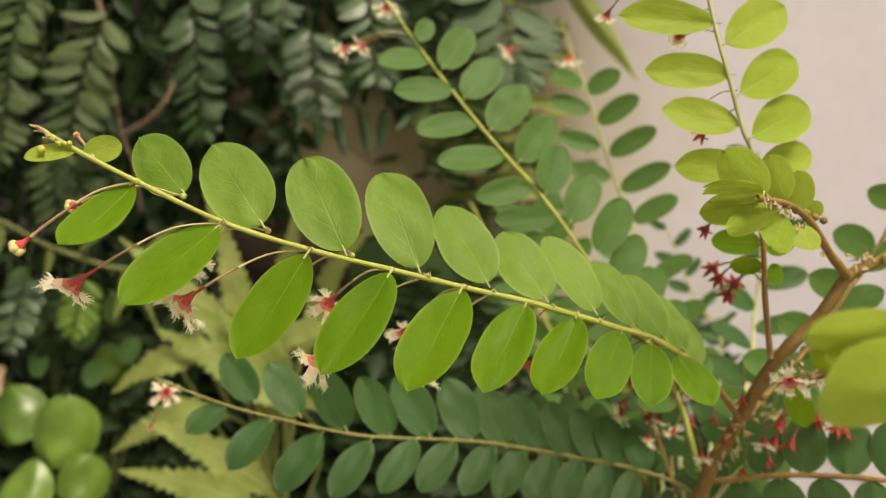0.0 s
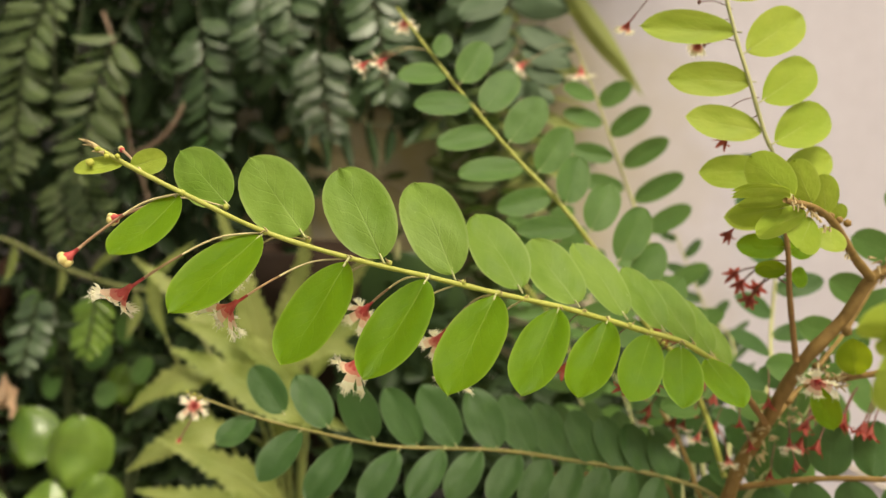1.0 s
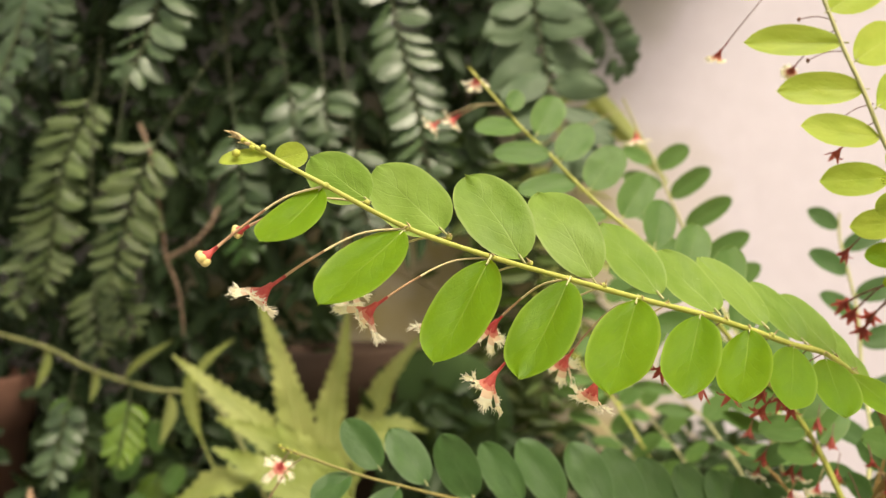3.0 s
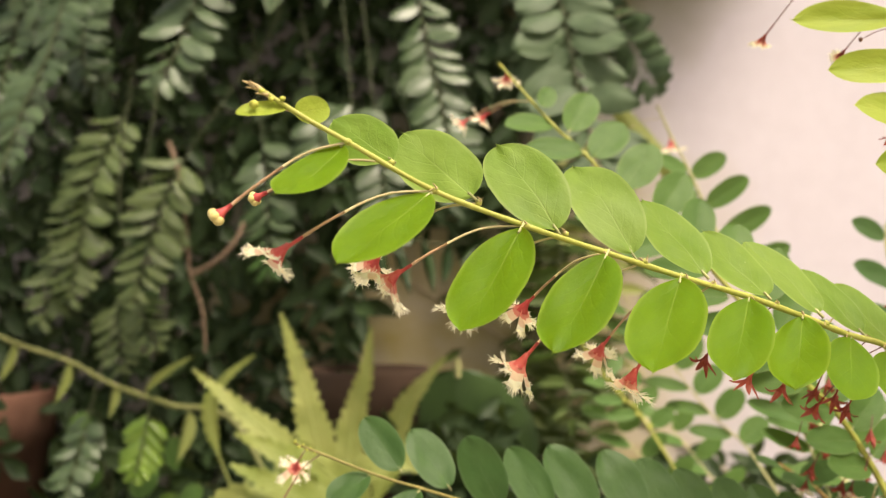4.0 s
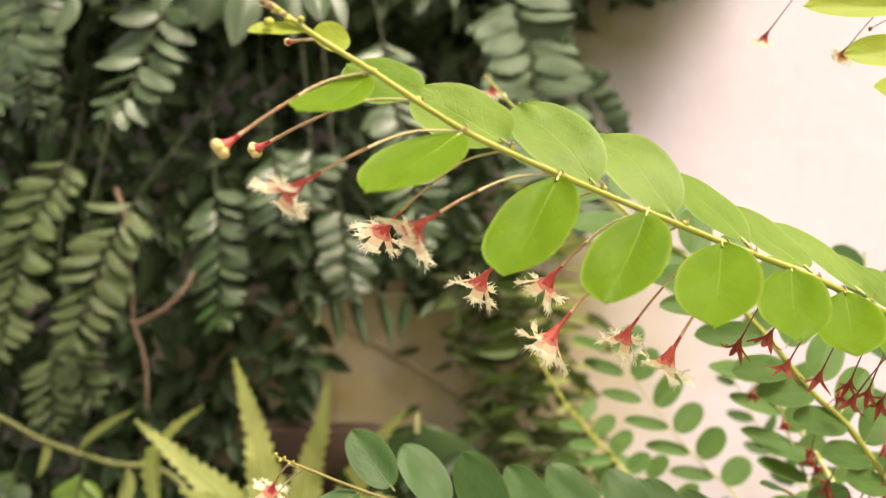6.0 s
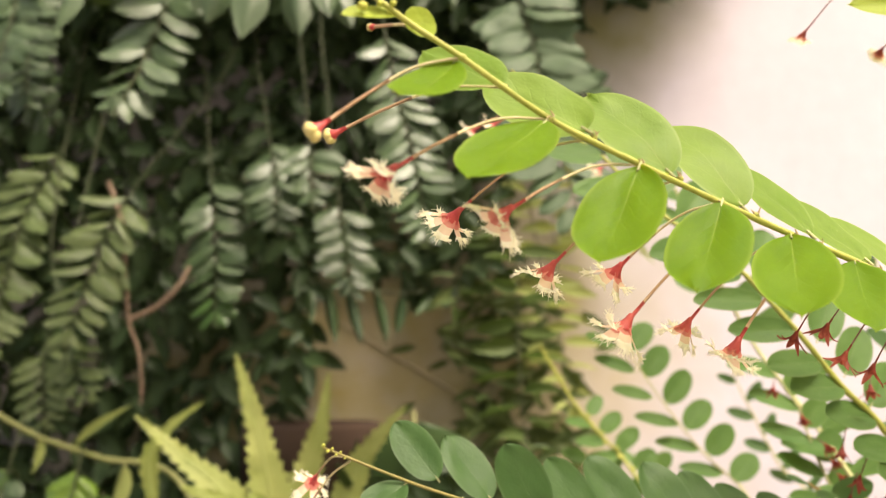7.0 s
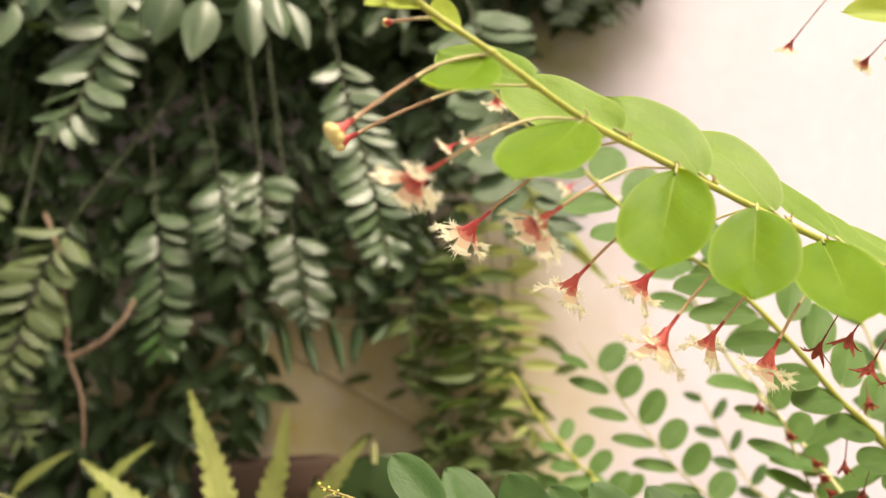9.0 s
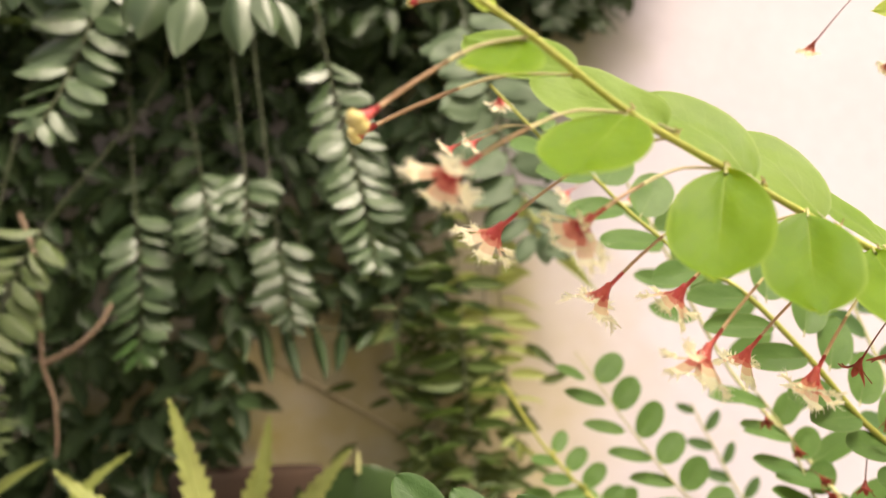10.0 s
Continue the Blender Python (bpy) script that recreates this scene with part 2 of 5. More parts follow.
def mesh_from(bm, name, mats, smooth=True):
    me = bpy.data.meshes.new(name)
    bm.to_mesh(me)
    bm.free()
    for m in mats if isinstance(mats, (list, tuple)) else [mats]:
        me.materials.append(m)
    if smooth:
        for f in me.polygons:
            f.use_smooth = True
    return me


def part(name, data, parent=None, label="", m=None):
    ob = new(name, data)
    place(ob, parent, m)
    return tagged(ob, label) if label else ob


def thing(name, base, label, category, group="", kind=""):
    e = new(name)
    e.empty_display_size = 0.02
    place(e, None, Matrix.Translation(V(base)))
    return tagged(e, label, category, group, kind)


def spline(points, n):
    """Points along a smooth curve (Catmull-Rom) through the given ones."""
    pts = [Vector(p) for p in points]
    pts = [pts[0] * 2 - pts[1]] + pts + [pts[-1] * 2 - pts[-2]]
    out = []
    spans = len(pts) - 3
    for k in range(n + 1):
        s = min(k / n * spans, spans - 1e-6)
        i, t = int(s), s - int(s)
        a, b, c, d = pts[i:i + 4]
        out.append(0.5 * (2 * b + (c - a) * t + (2 * a - 5 * b + 4 * c - d) * t * t + (3 * b - a - 3 * c + d) * t ** 3))
    return out


def tube(bm, pts, radius, sides=8, mat=0, rough=0.0, caps=True):
    """A tube along pts (cm) with radius(s) in cm, s from 0 to 1."""
    rings = []
    up = Vector((0.3, 0.2, 1)).normalized()
    n = len(pts)
    for i, p in enumerate(pts):
        d = (pts[min(i + 1, n - 1)] - pts[max(i - 1, 0)]).normalized()
        a = d.cross(up)
        if a.length < 1e-3:
            a = d.cross(Vector((1, 0, 0)))
        a.normalize()
        b = d.cross(a)
        r = radius(i / (n - 1)) * (1 + rough * (noise.noise(p * 3.0)))
        rings.append([bm.verts.new(V(p + (a * math.cos(q) + b * math.sin(q)) * r)) for q in (2 * math.pi * k / sides for k in range(sides))])
    for r0, r1 in zip(rings, rings[1:]):
        for k in range(sides):
            f = bm.faces.new((r0[k], r0[(k + 1) % sides], r1[(k + 1) % sides], r1[k]))
            f.material_index = mat
    if caps:
        for r, rev in ((rings[0], False), (rings[-1], True)):
            f = bm.faces.new(r if not rev else r[::-1])
            f.material_index = mat


def blob(bm, centre, r, mat=0, stretch=(1, 1, 1), seg=8):
    made = bmesh.ops.create_icosphere(bm, subdivisions=2 if seg > 6 else 1, radius=r * CMS)
    c = V(centre)
    for v in made["verts"]:
        k = 1 + 0.12 * noise.noise(Vector(v.co) * 400)
        v.co = Vector((v.co.x * stretch[0] * k, v.co.y * stretch[1] * k, v.co.z * stretch[2] * k)) + c
        for f in v.link_faces:
            f.material_index = mat


# ---- leaves ----
def oval(v):
    return max(0.0, 1 - abs(2 * (v ** 0.97) - 1) ** 2.25) ** 0.56


def tipped(v):
    return max(0.0, 1 - abs(2 * (v ** 1.08) - 1) ** (2.2 if v < 0.526 else 2.2 + 1.1 * (v - 0.526))) ** (0.6 if v < 0.526 else 0.6 + 1.1 * (v - 0.526) ** 2)


def ovate(v):
    return max(0.0, math.sin(math.pi * min(1, v ** 0.72))) ** 0.85 * (1 - 0.12 * v)


def plump(v):
    return max(0.0, math.sin(math.pi * min(1, v ** 0.9))) ** 0.62


def almond(v):
    return max(0.0, math.sin(math.pi * min(1, v ** 0.88))) ** 0.74


def lance(v):
    return max(0.0, math.sin(math.pi * v ** 0.75)) ** 0.9


def leaf_mesh(name, outline, mat, seed, nu=8, nv=12, fold=0.10, bend=-0.06, wave=0.02, notch=0.0, stalk=True, dome=1.3, bow=0.0, pucker=0.0, stalk_mat=STEM_PALE):
    """A blade one unit long (1 m, scaled at its place) and as wide as 1 at its widest, with a short stalk; x across, y along, z out."""
    rnd = random.Random(seed)
    off = Vector((rnd.uniform(0, 50), rnd.uniform(0, 50), 0))
    bm = bmesh.new()
    uvl = bm.loops.layers.uv.new("UVMap")
    fold, bend = fold * rnd.uniform(0.6, 1.4), bend * rnd.uniform(0.3, 1.7)
    grid, uvs = [], {}
    for j in range(nv + 1):
        v = j / nv
        vv = 0.5 - 0.5 * math.cos(math.pi * v)
        w = max(outline(vv), 0.02) * 0.5
        row = []
        for i in range(nu + 1):
            u = -1 + 2 * i / nu
            edge = 1 + 0.015 * noise.noise(Vector((u * 3, vv * 9, seed)))
            x = u * w * edge
            y = vv + (notch * (1 - abs(u)) * -1 if j == nv else 0)
            y += 0.035 * max(0, 1 - abs(u) * 6) * max(0, (vv - 0.93) / 0.07)
            z = fold * abs(u) ** dome * w + bend * vv * vv + bow * 4 * vv * (1 - vv) + wave * noise.noise(Vector((u * 1.5, vv * 3, 0)) + off)
            z += pucker * (1 - abs(u)) * vv * noise.noise(Vector((u * 3.2, vv * 7.5, 5)) + off)
            q = bm.verts.new((x, y, z))
            uvs[q] = (u * 0.5 + 0.5, vv)
            row.append(q)
        grid.append(row)
    for r0, r1 in zip(grid, grid[1:]):
        for i in range(nu):
            bm.faces.new((r0[i], r0[i + 1], r1[i + 1], r1[i]))
    if stalk:
        s = 0.018
        a = [bm.verts.new((x, -0.06, z)) for x, z in ((-s, 0), (0, -s), (s, 0), (0, s))]
        b = [bm.verts.new((x, 0.05, z)) for x, z in ((-s, 0), (0, -s), (s, 0), (0, s))]
        for q in a + b:
            uvs[q] = (0.5, 0.0)
        for k in range(4):
            bm.faces.new((a[k], a[(k + 1) % 4], b[(k + 1) % 4], b[k])).material_index = 1
    for f in bm.faces:
        for lp in f.loops:
            lp[uvl].uv = uvs[lp.vert]
    return mesh_from(bm, name, [mat, stalk_mat])


def leaf_set(name, outline, mat, n, **kw):
    return [leaf_mesh(name, outline, mat, 17 * k + len(name), **kw) for k in range(n)]


SETS = {
    "bright": leaf_set("leaf_bright", tipped, LEAF_BRIGHT, 6, wave=0.035),
    "young": leaf_set("leaf_young", oval, LEAF_YOUNG, 4),
    "mature": leaf_set("leaf_mature", oval, LEAF_MATURE, 6),
    "blue": leaf_set("leaf_blue", oval, LEAF_BLUE, 6, fold=0.12, wave=0.04),
    "vine": leaf_set("leaf_vine", almond, LEAF_VINE, 6, stalk_mat=VINE_STEM, nu=6, nv=10, fold=-0.24, bend=-0.15, wave=0.04),
    "vine_broad": leaf_set("leaf_vine_broad", plump, LEAF_VINE_GREY, 5, stalk_mat=VINE_STEM, nu=6, nv=8, fold=-0.12, bend=-0.10, wave=0.09),
    "vine_olive": leaf_set("leaf_vine_olive", almond, LEAF_VINE_OLIVE, 6, stalk_mat=VINE_STEM, nu=6, nv=10, fold=-0.24, bend=-0.15, wave=0.04),
    "vine_tip": leaf_set("leaf_vine_tip", plump, LEAF_VINE_TIP, 4, stalk_mat=VINE_STEM, nu=6, nv=8, fold=-0.24, bend=-0.15),
    "vine_fan": leaf_set("leaf_vine_fan", ovate, LEAF_VINE, 4, stalk_mat=VINE_STEM, nu=8, nv=12, fold=-0.3, bend=-0.15),
    "shoot": leaf_set("leaf_shoot", plump, LEAF_ROUND, 5, stalk_mat=VINE_STEM, nu=6, nv=8, fold=-0.35, bend=-0.2),
    "lance": leaf_set("leaf_lance", lance, LEAF_FERN_DARK, 4, stalk_mat=VINE_STEM, nu=4, nv=8, fold=0.2, bend=-0.12),
    "lance_dark": leaf_set("leaf_lance_dark", lance, LEAF_BROAD, 3, stalk_mat=VINE_STEM, nu=4, nv=8, fold=0.2, bend=-0.12),
    "lance_pale": leaf_set("leaf_lance_pale", lance, LEAF_FERN, 3, nu=4, nv=8, fold=0.2, bend=-0.12),
    "round": leaf_set("leaf_round", oval, LEAF_ROUND, 4, stalk_mat=VINE_STEM, nu=10, fold=-0.45, bend=-0.2, dome=2.2, wave=0.09),
}


def leaf_pose(base, tip, width, along, flip=False, twist=0.0):
    """The pose of a blade (cm): from base to tip, width across, its plane holding the direction along."""
    b, t = Vector(base), Vector(tip)
    y = t - b
    length = y.length
    y.normalize()
    x = Vector(along) - y * y.dot(Vector(along))
    if x.length < 1e-4:
        x = y.orthogonal()
    x.normalize()
    z = x.cross(y)
    if flip:
        x, z = -x, -z
    if twist:
        q = Matrix.Rotation(radians(twist), 3, y)
        x, z = q @ x, q @ z
    m = Matrix((x * width, y * length, z * length)).transposed().to_4x4()
    m = Matrix.Diagonal((CMS, CMS, CMS, 1)) @ m
    m.translation = V(b)
    return m


def leaf(parent, kind, base, tip, width, along, rnd, flip=False, twist=0.0, name="leaf", label=""):
    return part(name, rnd.choice(SETS[kind]), parent, label, leaf_pose(base, tip, width, along, flip, twist))


def own_leaf(parent, outline, mat, base, tip, width, along, seed, flip=False, twist=0.0, bow=0.0, **kw):
    """A leaf with a blade of its own shape, at its own bend."""
    me = leaf_mesh("leaf", outline, mat, seed, nu=10, nv=16, bend=0.0, bow=-bow if flip else bow, **kw)
    return part("leaf", me, parent, "", leaf_pose(base, tip, width, along, flip, twist))


# ---- flowers ----
def flower_mesh(base, head, size, seed, open_=1.0, fringe=True, dark=False, sag=0.35, slim=1.0):
    """Stalk from base to head (cm), a red funnel, and spreading lobes that end in feathery cream fringes."""
    rnd = random.Random(seed)
    base, head = Vector(base), Vector(head)
    bm = bmesh.new()
    gap = head - base
    ctrl = [base, base + gap * 0.35 + Vector((0, 0, sag * gap.length * 0.28)), base + gap * 0.7 + Vector((0, 0, sag * gap.length * 0.2)), head]
    pts = spline(ctrl, 14)
    tube(bm, pts[:9], lambda s: (0.021 + 0.003 * s) * slim, 6, 3)
    tube(bm, pts[8:13], lambda s: (0.024 + 0.006 * s) * slim, 6, 4)
    tube(bm, pts[12:], lambda s: (0.030 + 0.018 * s * s) * slim, 6, 0)
    d = (pts[-1] - pts[-2]).normalized()
    d = (d + Vector((0, 0, -0.25))).normalized()
    a = d.orthogonal().normalized()
    b = d.cross(a)
    # funnel
    rings = []
    prof = [(-0.16, 0.05), (-0.05, 0.07), (0.04, 0.10), (0.12, 0.135), (0.19, 0.17)]
    sides = 12
    for t, r in prof:
        rings.append([bm.verts.new(V(head + d * t * size + (a * math.cos(q) + b * math.sin(q)) * r * size * (1 + 0.12 * math.cos(6 * q)))) for q in (2 * math.pi * k / sides for k in range(sides))])
    for r0, r1 in zip(rings, rings[1:]):
        for k in range(sides):
            bm.faces.new((r0[k], r0[(k + 1) % sides], r1[(k + 1) % sides], r1[k]))
    bm.faces.new(rings[0][::-1])
    blob(bm, head + d * 0.15 * size, 0.10 * size, 0, seg=6)
    # petals, red at their foot and cream further out
    for k in range(6):
        q = 2 * math.pi * (k + rnd.uniform(-0.22, 0.22)) / 6
        out = a * math.cos(q) + b * math.sin(q)
        tang = (d.cross(out) + out * rnd.uniform(-0.2, 0.2) + d * rnd.uniform(-0.35, 0.35)).normalized()
        spread = open_ * rnd.uniform(0.75, 1.15)
        lift = rnd.uniform(-0.09, 0.10)
        p = [head + d * 0.12 * size + out * 0.10 * size]
        for along, away in ((0.14, 0.14), (0.09 + lift * 0.7, 0.16), (0.02 + lift * 1.3, 0.13)):
            p.append(p[-1] + d * along * size + out * away * size * spread)
        wide = (0.09, 0.135, 0.15, 0.17) if fringe else (0.10, 0.11, 0.07, 0.02)
        mats = (5, 6, 1, 1) if fringe else (0, 0, 0, 0)
        cup = d * 0.035 * size
        vs = [[bm.verts.new(V(c + tang * w * size * u + cup * (1 - abs(u)))) for u in (-1, -0.5, 0, 0.5, 1)] for c, w in zip(p, wide)]
        for i, (r0, r1) in enumerate(zip(vs, vs[1:])):
            for e in range(4):
                bm.faces.new((r0[e], r0[e + 1], r1[e + 1], r1[e])).material_index = mats[i]
        if fringe:
            # flat blunt teeth fan out from the rim, each forked
            fan = (p[3] - p[2]).normalized()
            for h in range(10):
                o = (h / 9 - 0.5) * 2
                q0 = p[3] + tang * 0.155 * size * o - fan * (0.02 + 0.06 * abs(o)) * size
                ln = size * rnd.uniform(0.15, 0.25) * (1.1 - 0.25 * abs(o))
                way = (fan * (1.0 - 0.35 * abs(o)) + tang * o * 0.7 + d * rnd.uniform(-0.5, 0.5)).normalized()
                across = (way.cross(d.cross(tang)).normalized() + tang * 0.8).normalized()
                hw = 0.032 * size
                foot = [bm.verts.new(V(q0 - across * hw)), bm.verts.new(V(q0 + across * hw))]
                knee = q0 + way * ln * 0.55 + d * rnd.uniform(-0.03, 0.03) * size
                mid = [bm.verts.new(V(knee - across * hw * 0.95)), bm.verts.new(V(knee)), bm.verts.new(V(knee + across * hw * 0.95))]
                bm.faces.new((foot[0], foot[1], mid[2], mid[1], mid[0])).material_index = 1
                for sgn, (m0, m1) in ((-1, (mid[0], mid[1])), (1, (mid[1], mid[2]))):
                    end = knee + way * ln * rnd.uniform(0.3, 0.5) + across * sgn * hw * rnd.uniform(0.9, 2.0) + d * rnd.uniform(-0.04, 0.04) * size
                    bm.faces.new((m0, m1, bm.verts.new(V(end + across * hw * 0.25)), bm.verts.new(V(end - across * hw * 0.25)))).material_index = 1
    return mesh_from(bm, "flower", [CALYX_DARK if dark else CALYX, FRINGE, BUD, PEDICEL_DARK if dark else PEDICEL, PEDICEL_DARK if dark else PEDICEL_PINK, LOBE, PETAL])


def bud_mesh(base, head, size, seed, sag=0.35):
    base, head = Vector(base), Vector(head)
    bm = bmesh.new()
    gap = head - base
    ctrl = [base, base + gap * 0.35 + Vector((0, 0, sag * gap.length * 0.25)), base + gap * 0.7 + Vector((0, 0, sag * gap.length * 0.17)), head]
    pts = spline(ctrl, 14)
    tube(bm, pts[:8], lambda s: 0.024, 6, 3)
    tube(bm, pts[7:14], lambda s: 0.024 + 0.008 * s, 6, 4)
    tube(bm, pts[13:], lambda s: 0.032 + 0.024 * s * s, 6, 0)
    d = (pts[-1] - pts[-2]).normalized()
    a = d.orthogonal().normalized()
    b = d.cross(a)
    # a short red cup under five closed yellow lobes
    rings = [[bm.verts.new(V(head + d * t * size + (a * math.cos(q) + b * math.sin(q)) * w * size)) for q in (2 * math.pi * k / 10 for k in range(10))] for t, w in ((-0.05, 0.05), (0.04, 0.09), (0.11, 0.13), (0.16, 0.14))]
    for r0, r1 in zip(rings, rings[1:]):
        for k in range(10):
            bm.faces.new((r0[k], r0[(k + 1) % 10], r1[(k + 1) % 10], r1[k]))
    for k in range(5):
        q = 2 * math.pi * k / 5 + seed
        blob(bm, head + d * (0.24 + 0.03 * math.sin(5 * q)) * size + (a * math.cos(q) + b * math.sin(q)) * 0.095 * size, 0.115 * size, 2)
    return mesh_from(bm, "bud", [CALYX, FRINGE, BUD, PEDICEL, PEDICEL_PINK])


def stem_mesh(points, r0, r1, mats, nodes=(), steps=None, sides=8):
    """A tapering stem through points, thick end r1 (cm), with small swollen nodes."""
    bm = bmesh.new()
    pts = spline(points, steps or 6 * len(points))
    tube(bm, pts, lambda s: r0 + (r1 - r0) * s, sides, 0, 0.16)
    for p, r in nodes:
        blob(bm, p, r, 0, seg=6)
    return mesh_from(bm, "branch", mats)


# ---- setting ----
def box(bm, lo, hi, mat=0):
    made = bmesh.ops.create_cube(bm, size=1)
    for v in made["verts"]:
        v.co = V([lo[i] if v.co[i] < 0 else hi[i] for i in range(3)])


bm = bmesh.new()
box(bm, (-450, 79, -5), (450, 97, 260))
bmesh.ops.bevel(bm, geom=bm.edges[:], offset=0.008, segments=2, affect="EDGES")
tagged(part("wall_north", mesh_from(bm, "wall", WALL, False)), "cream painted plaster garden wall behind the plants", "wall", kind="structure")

# yard out of view; its grey is added to bounce light up to leaves
bm = bmesh.new()
half, cells = 30.0, 60
vs = {}
for i in range(cells + 1):
    for j in range(cells + 1):
        # finer near the plants
        sx, sy = (2 * i / cells - 1), (2 * j / cells - 1)
        x, y = half * sx ** 3, 0.6 + half * sy ** 3
        z = 0.0
        vs[i, j] = bm.verts.new((x, y, z))
for i in range(cells):
    for j in range(cells):
        bm.faces.new((vs[i, j], vs[i + 1, j], vs[i + 1, j + 1], vs[i, j + 1]))
tagged(part("ground", mesh_from(bm, "ground", YARD_BOUNCE)), "unseen grey yard before the planting bed, added to bounce light", "ground", kind="structure")
bm = bmesh.new()
vs = {}
for i in range(81):
    for j in range(9):
        x, y = -400 + 10 * i, 18 + 60.8 * j / 8
        vs[i, j] = bm.verts.new(V((x, y, 1.6 + 2.2 * math.sin(math.pi * j / 8) + 0.8 * noise.noise(Vector((x * 0.2, y * 0.2, 3))))))
for i in range(80):
    for j in range(8):
        bm.faces.new((vs[i, j], vs[i + 1, j], vs[i + 1, j + 1], vs[i, j + 1]))
tagged(part("soil_bed", mesh_from(bm, "soil_bed", SOIL)), "strip of dark moist garden soil at the foot of the wall", "soil", kind="structure")

BRACT = plain_material("dried scale", (0.34, 0.25, 0.11), (0.55, 0.45, 0.25), 600, 0.8)
bm = bmesh.new()
tube(bm, [Vector((0, 0, 0)), Vector((0.02, 0.45, 0.06)), Vector((0, 1.0, 0))], lambda s: 0.20 * (1 - 0.8 * s), 6)
BRACT_MESH = mesh_from(bm, "bract", BRACT)
bm = bmesh.new()
blob(bm, (0, 0, 0), 1.0, 0, seg=6)
SMALL_BUD = mesh_from(bm, "small_bud", TIP_BUD)


def bract(parent, p, way):
    """A papery scale at p that points along way (cm)."""
    way = Vector(way)
    m = Matrix.Translation(V(p)) @ way.to_track_quat("Y", "Z").to_matrix().to_4x4() @ Matrix.Scale(way.length, 4)
    return part("bract", BRACT_MESH, parent, "", m)


# ---- the flowering shrub ----
rng = random.Random(5)
SHRUB = thing("flowering_shrub", (6.6, 26.0, 0.0), "leafy shrub with rows of oval green leaves and fringed red flowers", "shrub")
trunk = [(6.6, 26.0, -1.0), (6.4, 26.0, 14.0), (6.9, 25.0, 28.0), (7.5, 24.0, 33.9), (7.97, 23.0, 36.2), (8.25, 21.2, 38.8), (9.17, 20.7, 40.35), (9.72, 20.5, 41.48), (10.65, 20.5, 42.04), (12.5, 20.8, 43.4)]
knobs = [((8.0 + 0.5 * k, 23.0 - 0.6 * k, 36.3 + 1.2 * k), 0.14 + 0.03 * (k % 2)) for k in range(4)]
part("main_stem", stem_mesh(trunk[::-1], 0.11, 0.29, STEM_BROWN, knobs, 90, 12), SHRUB, "brown woody stem with small scars")


def shrub_branch(points, r0=0.07, r1=0.13, mat=STEM_GREEN, nodes=(), label="", steps=None):
    return part("branch", stem_mesh(points, r0, r1, mat, nodes, steps), SHRUB, label)


# the branch in front: its leaves lie in two rows
nodes_low = [(-6.5, 14.15, 43.93), (-5.05, 14.73, 43.13), (-3.44, 15.34, 42.54), (-1.89, 16.04, 42.07), (-0.31, 16.70, 41.60),
             (1.14, 17.28, 41.20), (2.30, 17.77, 40.81), (3.42, 18.29, 40.41), (4.22, 18.45, 40.17), (5.03, 19.0, 39.67)]
nodes_up = [(-5.81, 14.61, 43.63), (-4.28, 15.10, 42.94), (-2.68, 15.70, 42.40), (-1.12, 16.36, 41.90), (0.32, 16.97, 41.47),
            (1.71, 17.52, 41.06), (2.88, 18.03, 40.65), (3.91, 18.5, 40.30), (4.63, 18.77, 40.02), (5.29, 19.3, 39.56), (5.9, 20.0, 39.1)]
FRONT_END = [(5.46, 19.4, 39.4), (5.86, 19.8, 39.08), (6.63, 20.8, 38.24), (7.41, 21.9, 37.34), (7.95, 22.5, 36.7)]
front_pts = [(-7.92, 13.7, 44.78), (-7.3, 13.92, 44.38)] + nodes_low + [FRONT_END[0]]
FRONT = shrub_branch(front_pts, 0.042, 0.078, STEM_GREEN, [(p, 0.075) for p in nodes_low + nodes_up], "yellow-green leafy shoot with a drooping tip", 120)
part("stem_base", stem_mesh([nodes_low[-1]] + FRONT_END, 0.074, 0.10, STEM_REDDISH, [], 24), FRONT, "reddish brown woody base")
low_base = [(-6.59, 14.19, 43.9), (-5.13, 14.67, 43.06), (-3.51, 15.21, 42.48), (-1.9, 15.91, 42.01), (-0.4, 16.59, 41.57),
            (1.07, 17.19, 41.17), (2.3, 17.73, 40.81), (3.47, 18.28, 40.35), (4.23, 18.43, 40.04), (5.03, 19.0, 39.6)]
low_tip = [(-7.43, 13.01, 42.87), (-6.49, 13.3, 41.74), (-4.56, 13.87, 40.64), (-3.03, 14.3, 40.26), (-1.36, 14.52, 39.89),
           (0.13, 15.18, 39.72), (1.4, 15.82, 39.5), (2.65, 16.49, 39.23), (3.95, 16.91, 38.96), (5.58, 17.7, 38.76)]
low_wide = [0.98, 1.29, 1.37, 1.34, 1.39, 1.17, 1.12, 1.04, 0.98, 0.98]
low_twist = [0, 1, 7, 8, 8, 5, 12, -10, -1, 0]
low_bow = [0.08, 0.01, 0.03, 0.02, -0.0, 0.0, 0.03, 0.01, -0.0, 0.0]
up_base = [(-5.81, 14.67, 43.7), (-4.39, 15.1, 43.07), (-2.84, 15.7, 42.5), (-1.34, 16.38, 42.06), (0.17, 16.99, 41.67),
           (1.55, 17.56, 41.24), (2.76, 18.08, 40.87), (3.81, 18.56, 40.45), (4.59, 18.81, 40.13), (5.26, 19.3, 39.66), (5.9, 20.0, 39.1)]
